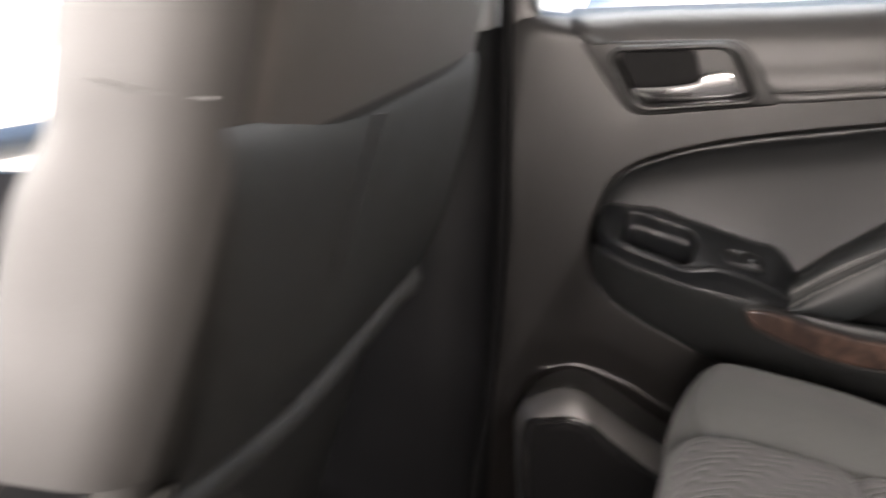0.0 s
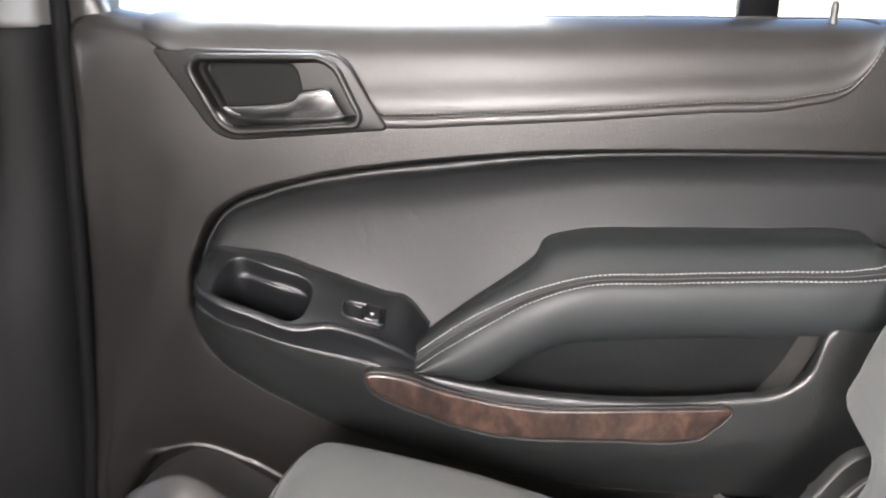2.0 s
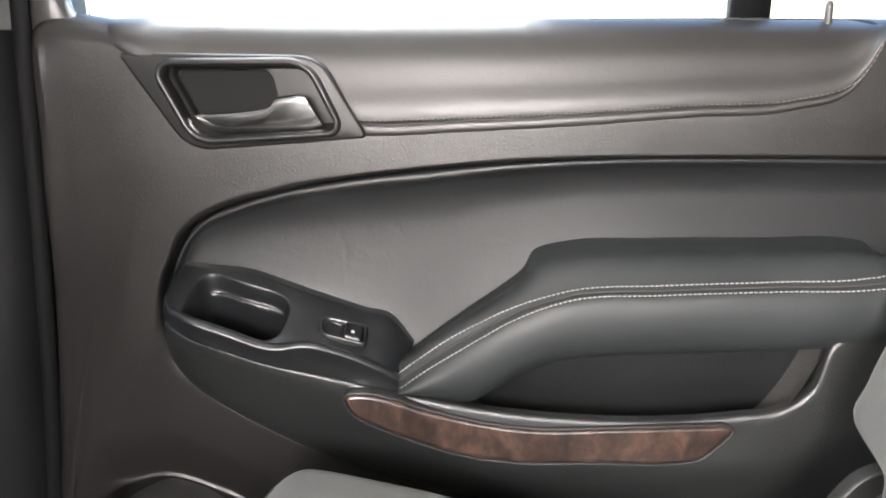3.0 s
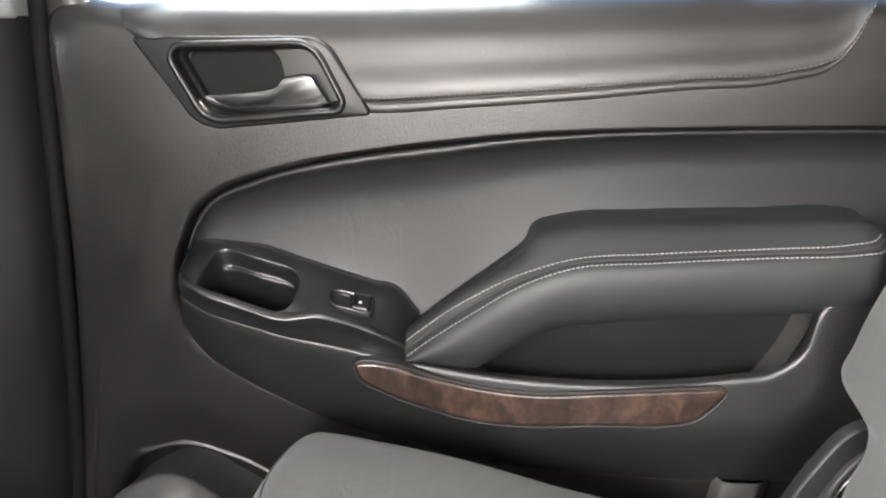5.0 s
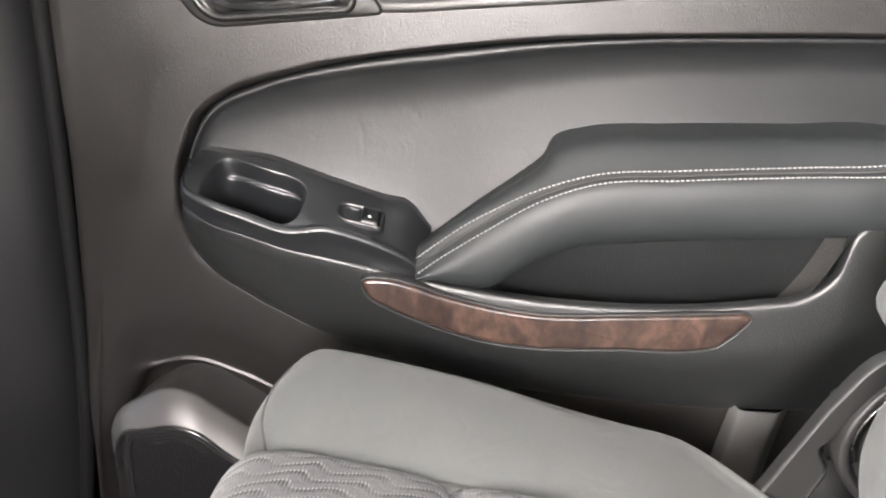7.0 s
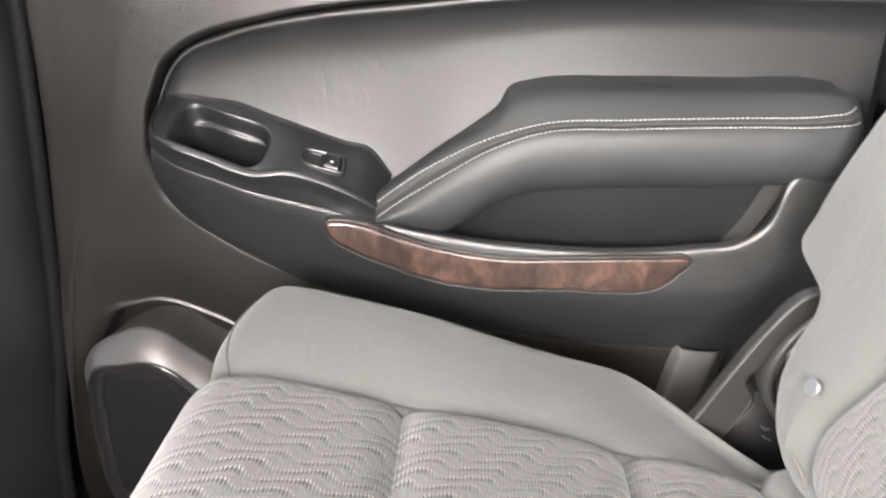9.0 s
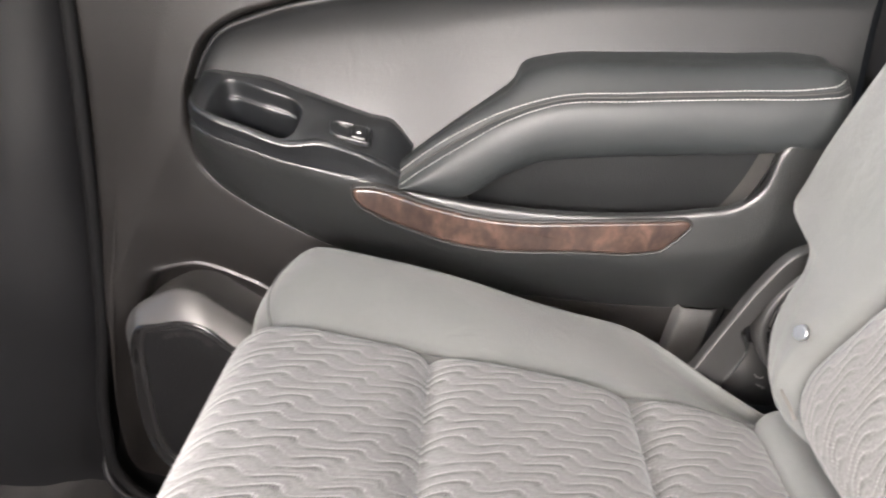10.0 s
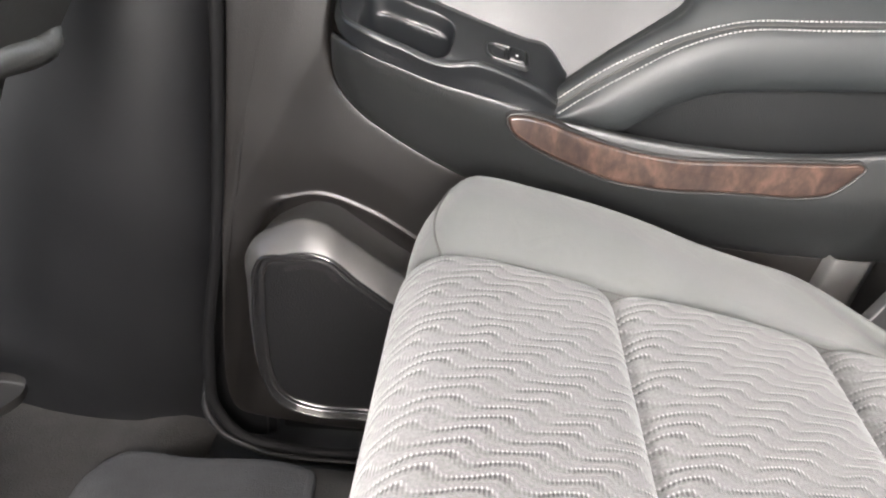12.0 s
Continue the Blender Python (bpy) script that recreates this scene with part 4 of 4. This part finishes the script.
b_s, b_v = np.linspace(0, arc_at(.372), 150), np.linspace(0, 1, 60)
part("bolster", sheet(bolster_places(*np.meshgrid(b_s, b_v)), b_s, b_v * .14, world_space=True), M_CLOTH, seat, "plain smooth grey cloth side bolster")
S_FRONT = float(arc[int(np.argmin(np.abs(line[:130, 0] + .056) + (line[:130, 1] < .5)))])
part("seam", tube(bolster_places(np.full(50, S_FRONT), np.linspace(0, .93, 50)) + np.array((-.0002, -.0002, .0001)), .0010, 6, door=False), M_SEAM, seat, "dark seam round the front of the bolster")


def seat_point(s, y, h):
    return (float(np.interp(s, arc, line[:, 0]) + h * np.interp(s, arc, nor[:, 0])), y, float(np.interp(s, arc, line[:, 1]) + h * np.interp(s, arc, nor[:, 1])))


part("seam", tube([seat_point(s, SEAM_Y - .0005, -.0028) for s in np.linspace(.25, arc_at(.352), 60)], .0009, 6, door=False), M_SEAM, seat, "dark seam along the bolster")
part("cushion_base", block(-.02, .42, -.08, .66, .19, .44, .03, 3), M_BLACK, seat, "black seat base")

# backrest
BZ = [.500, .514, .521, .537, .564, .588, .600, .6045, .609, .634, .74, .85, 1.0, 1.12]
EDGE = [.530, .572, .594, .617, .629, .629, .640, .668, .700, .708, .710, .705, .695, .68]
PAT = [.460, .512, .541, .551, .547, .540, .537, .535, .534, .525, .480, .46, .45, .44]


def face_x(z):
    return .365 + .42 * (z - .55)


def back_rail(ys, dx):
    return [(face_x(z) + dx + .05 * max(0, (.515 - z) / .015) ** 1.5, y, z) for z, y in zip(BZ, ys)]


part("backrest_panel", loft([back_rail([-.1] * len(BZ), -.002), back_rail([.15] * len(BZ), .004), back_rail([y - .14 for y in PAT], .004), back_rail([y - .03 for y in PAT], -.003), back_rail([y - .006 for y in PAT], .001), back_rail(PAT, .008)],
                            .008, .008, world_space=True), M_WAVE_BACK, seat, "backrest panel of wavy woven cloth")
CALM = [.545, .565, .580, .596, .612, .630, .644, .652, .656, .672, .700, .705, .695, .68]
part("backrest_bolster", loft([back_rail(PAT, .008), back_rail([y + .006 for y in PAT], -.002), back_rail([p * .6 + e * .4 for p, e in zip(PAT, CALM)], -.010), back_rail([p * .25 + min(e, c) * .75 for p, e, c in zip(PAT, EDGE, CALM)], -.008),
                               back_rail(EDGE, .004), back_rail([e + .002 for e in EDGE], .02), back_rail([e - .004 for e in EDGE], .09)], .006, .006, world_space=True), M_CLOTH, seat, "plain grey cloth side of the backrest")
bolt_at = Vector((.3565, .5645, .5635))


def disc(c, axis, r, h, sides=24):
    bm = bmesh.new()
    bmesh.ops.create_cone(bm, cap_ends=True, segments=sides, radius1=r, radius2=r * .86, depth=h)
    bmesh.ops.transform(bm, matrix=Matrix.Translation(c) @ Vector(axis).to_track_quat("Z", "Y").to_matrix().to_4x4(), verts=bm.verts)
    return bm


part("bolt", disc(bolt_at, (-1, -.40, .40), .0064, .003), material("zinc", (0.44, 0.44, 0.45), 0.40, metal=1.0), seat, "bright round bolt head")

# recliner at the outer side
M_COVER = material("matte_grey_plastic", (0.0165, 0.0165, 0.0162), 0.48, spec=0.5, grain=0.15, grain_scale=900)
arc_out = [(.42, .588), (.403, .588), (.388, .583), (.361, .550), (.340, .511), (.320, .471), (.310, .450), (.320, .436), (.337, .440), (.350, .461), (.3605, .489), (.3540, .506), (.360, .513), (.374, .538), (.390, .557), (.407, .571), (.42, .577)]
recl = part("recliner_cover", plate(curve(arc_out, .003, loop=True), [(0, -.006), (0, .003), (.0008, .0052), (.002, .006)], world_y=.665), M_COVER, seat, "matte dark grey plastic recliner cover")
arc_in = [(.43, .578), (.397, .568), (.376, .544), (.366, .514), (.369, .490), (.381, .470), (.40, .455), (.43, .455)]
part("recliner_ring", plate(arc_in, [(0, -.02), (0, .003), (.001, .005), (.005, .0055), (.007, .004), (.009, .000), (.012, .000)], .003, world_y=.659), material("mid_grey_plastic", (0.036, 0.0355, 0.035), 0.38), recl, "round inner recliner housing")
part("ring_edge", tube(curve([(.398, .6540, .556), (.389, .6540, .549), (.3765, .6540, .529), (.3735, .6540, .515), (.3755, .6540, .498)], .003), .0011, 6, door=False), M_DARKCHROME, recl, "thin bright metal edge of the housing")
part("recliner_slot", block(.366, .43, .674, .69, .40, .542, .003), M_BLACK, recl)
part("lower_plate", block(.336, .40, .667, .673, .42, .488, .002), M_COVER, recl)
part("bracket_edge", tube(curve([(.3545, .6580, .5050), (.3575, .6580, .498), (.3605, .6580, .489), (.356, .6580, .475), (.350, .6580, .461), (.338, .6580, .441)], .002), .0013, 6, door=False), M_CHROME, recl, "thin bright metal edge of the bracket")
roll_y = (.606, .603, .585, .55, .45, .25, -.10)
roll = [(.343, .436), (.346, .452), (.354, .4665), (.366, .4720), (.380, .4680), (.390, .455), (.393, .43)]
for (ax, az), (bx, bz) in (((.375, .457), (.379, .4535)), ((.379, .4535), (.383, .4545)), ((.378, .447), (.3815, .4445)), ((.383, .4435), (.386, .4425))):
    part("scratch", tube([(ax, .6655, az), ((ax + bx) / 2, .6653, (az + bz) / 2 - .0006), (bx, .6655, bz)], .0005, 5, door=False), M_GREYTRIM, recl, "pale scratch in the plastic")
part("cushion_roll", loft([[(x + (.010 if y > .6 else .004 if y > .59 else 0) * (x < .37), y - .010 * (x - .343) / .05, z - (.016 if y > .605 else .004 if y > .6 else 0)) for y in roll_y] for x, z in roll], .006, .004, world_space=True), M_CLOTH, seat, "plain cloth roll behind the cushion")
part("belt_tab", tube([(.3357, .531, .5370), (.3368, .530, .5345), (.343, .528, .5245), (.3475, .525, .5150), (.3500, .522, .5090), (.3515, .520, .505)], [.0005, .0009, .0011, .0013, .0013, .0006], door=False), M_TAUPE, seat, "small white plastic tab")

# ---------------------------------------------------------------- front seat
fseat = thing("front_seat", (-.40, .42, .16), "front car seat with beige-grey back and dark map pocket", "car seat")


def fs_x(z):
    return -.254 + .39 * (z - .883)


FZ = [.30, .45, .60, .685, .74, .82, .884, .94, 1.05, 1.2]
F_OUT = [.56, .57, .585, .597, .615, .636, .640, .625, .60, .57]
F_IN = [.16, .165, .175, .188, .196, .213, .220, .218, .21, .20]


def fs_rail(f, dx, zs=None):
    return [(fs_x(z) + dx, a + (b - a) * f, z) for z, a, b in zip(FZ, F_IN, F_OUT)]


def cut(rails, a, b):
    return [r[a:b] for r in rails]


fs_rails = [fs_rail(-.0, -.03), fs_rail(.0, -.012), fs_rail(.02, -.002), fs_rail(.10, .002), fs_rail(.5, .006), fs_rail(.9, .002), fs_rail(.98, -.004), fs_rail(1.0, -.02), fs_rail(1.01, -.10), fs_rail(1.04, -.17), fs_rail(1.03, -.24), fs_rail(.95, -.25)]
part("back_upper", loft(cut(fs_rails, 6, 10), .012, .008, world_space=True), M_TAUPE, fseat, "taupe vinyl upper back")
part("back_lower", loft(cut(fs_rails, 0, 7), .012, .008, world_space=True), M_POCKET, fseat, "dark vinyl lower back")
pk_hi = [(.205, .900), (.315, .889), (.409, .890), (.53, .888), (.634, .882)]
pk_lo = [(.180, .735), (.32, .695), (.45, .684), (.54, .683), (.600, .682)]


def pocket_rail(f, dx):
    return [(fs_x(a[1] + (b[1] - a[1]) * f) + dx, a[0] + (b[0] - a[0]) * f, a[1] + (b[1] - a[1]) * f) for a, b in zip(pk_hi, pk_lo)]


fpk = part("map_pocket", loft([pocket_rail(0, .0), pocket_rail(0.03, .0035), pocket_rail(.08, .0075), pocket_rail(.16, .0120), pocket_rail(.4, .020), pocket_rail(.93, .020), pocket_rail(1.0, .016), pocket_rail(1.01, .0)], .01, .008, world_space=True),
           M_POCKET, fseat, "dark vinyl map pocket")
pipe = curve([(x + .004, y - .012, z) for x, y, z in pocket_rail(1.0, .014)] + [(fs_x(.690) + .006, .606, .690), (fs_x(.702) - .004, .616, .702)], .008)
part("pocket_piping", tube(pipe, np.interp(np.arange(len(pipe)), [0, 2, len(pipe) - 5, len(pipe) - 1], [.006, .010, .010, .006]), door=False), M_POCKET, fpk, "padded lower edge of the pocket")
# inner side of the backrest, pale
side_z = [.738, .748, .77, .82, .87, .905, .915, .93, .99, 1.1]


def side_rail(back, dy):
    return [(fs_x(z) - back, float(np.interp(z, FZ, F_IN)) + dy, z) for z in side_z]


part("side_bolster", loft([side_rail(.0, .002), side_rail(.012, -.008), side_rail(.05, -.014), [(x - .01 * (z < .9) - .09 * max(0, .9 - z), y, z) for x, y, z in side_rail(.085, -.010)],
                           [(x - .01 * (z < .9) - .10 * max(0, .9 - z), y, z) for x, y, z in side_rail(.10, .03)], side_rail(.11, .30)], .008, .008, world_space=True), M_BEIGE, fseat, "pale grey-beige leather side bolster")
part("pocket_seam", tube(curve([(-.2345, .334, .8815), (-.2590, .330, .814), (-.2820, .320, .755), (-.3000, .310, .712)], .01), .0012, 6, door=False), M_BLACK, fpk, "dark seam down the pocket")
part("side_seam", tube(curve([(-.2535, .2112, .910), (-.272, .2066, .913), (-.2915, .2045, .917), (-.315, .2070, .922)], .005), .0009, 6, door=False), M_SEAM, fseat, "seam across the side bolster")
part("seat_base", block(-.86, -.52, .20, .62, .18, .40, .03, 3), M_POCKET, fseat, "dark lower seat")
part("track_cover", plate([(-.53, .700), (-.478, .700), (-.470, .680), (-.478, .655), (-.53, .655)], [(0, .012), (0, .002), (.0015, .0), (.004, .0)], .004), M_BEIGE, fseat, "pale plastic track cover")
for ob in fseat.children:
    if ob.name.startswith("track_cover"):
        for v in ob.data.vertices:
            v.co = Vector((v.co.x, v.co.z, .285 - (v.co.y - DOOR_Y)))

# second front seat, out of view, added to keep front daylight off the rear cushion
driver_seat = copy_thing(fseat, pose(-.40, -.40, .16))
tagged(driver_seat, "unseen front car seat beside the aisle, added to shade the rear cushion", "car seat")

# ---------------------------------------------------------------- outside: parked cars
M_PAINT = material("pale_car_paint", (0.82, 0.81, 0.80), 0.3, coat=0.5, mottle=0.02)
M_PANE = material("car_window_tint", (0.30, 0.31, 0.31), 0.2, mottle=0.02)
M_TYRE = material("tyre_rubber", (0.02, 0.02, 0.02), 0.8)


def parked_car():
    car = thing("parked_car", (0, 0, -.55), "pale parked car on the sunlit concrete outside", "car", "cars parked outside")
    hull = [(-2.2, .35), (-2.2, .75), (-2.1, .92), (-1.2, 1.0), (-.6, 1.42), (.9, 1.46), (1.6, 1.05), (2.15, .98), (2.25, .7), (2.2, .35)]
    top = [(-1.12, 1.02), (-.58, 1.38), (.88, 1.41), (1.5, 1.04)]

    def slab(outline, y0, y1, z0=-.55):
        bm = bmesh.new()
        a = [bm.verts.new((x, y0, z + z0)) for x, z in outline]
        b = [bm.verts.new((x, y1, z + z0)) for x, z in outline]
        bm.faces.new(a)
        bm.faces.new(b[::-1])
        for i in range(len(a)):
            j = (i + 1) % len(a)
            bm.faces.new((a[i], b[i], b[j], a[j]))
        bmesh.ops.recalc_face_normals(bm, faces=bm.faces)
        return bm

    shell_bm = slab(hull, -.85, .85)
    bmesh.ops.bevel(shell_bm, geom=shell_bm.edges[:], offset=.05, segments=2, affect="EDGES")
    body = part("body", shell_bm, M_PAINT, car)
    part("side_window", slab(top, -.865, -.84), M_PANE, body, "dark tinted glass", smooth=False)
    part("side_window", slab(top, .84, .865), M_PANE, body, "dark tinted glass", smooth=False)
    for x in (-1.4, 1.4):
        for y in (-.80, .80):
            bm = bmesh.new()
            bmesh.ops.create_cone(bm, cap_ends=True, segments=28, radius1=.33, radius2=.33, depth=.22)
            bmesh.ops.transform(bm, matrix=Matrix.Translation((x, y, -.22)) @ Matrix.Rotation(math.pi / 2, 4, "X"), verts=bm.verts)
            wheel = part("wheel", bm, M_TYRE, car, "black tyre")
            part("rim", disc((x, y + (.112 if y > 0 else -.112), -.22), (0, 1 if y > 0 else -1, 0), .21, .03), M_CHROME, wheel, "silver rim")
    return car


first = parked_car()
first.matrix_basis = pose(-6.7, 6.1, -.55, 0, 0, 62)
copy_thing(first, pose(-3.6, 12.5, -.55, 0, 0, 88))
copy_thing(first, pose(-.4, 12.9, -.55, 0, 0, 91))
copy_thing(first, pose(3.4, 12.6, -.55, 0, 0, 87))
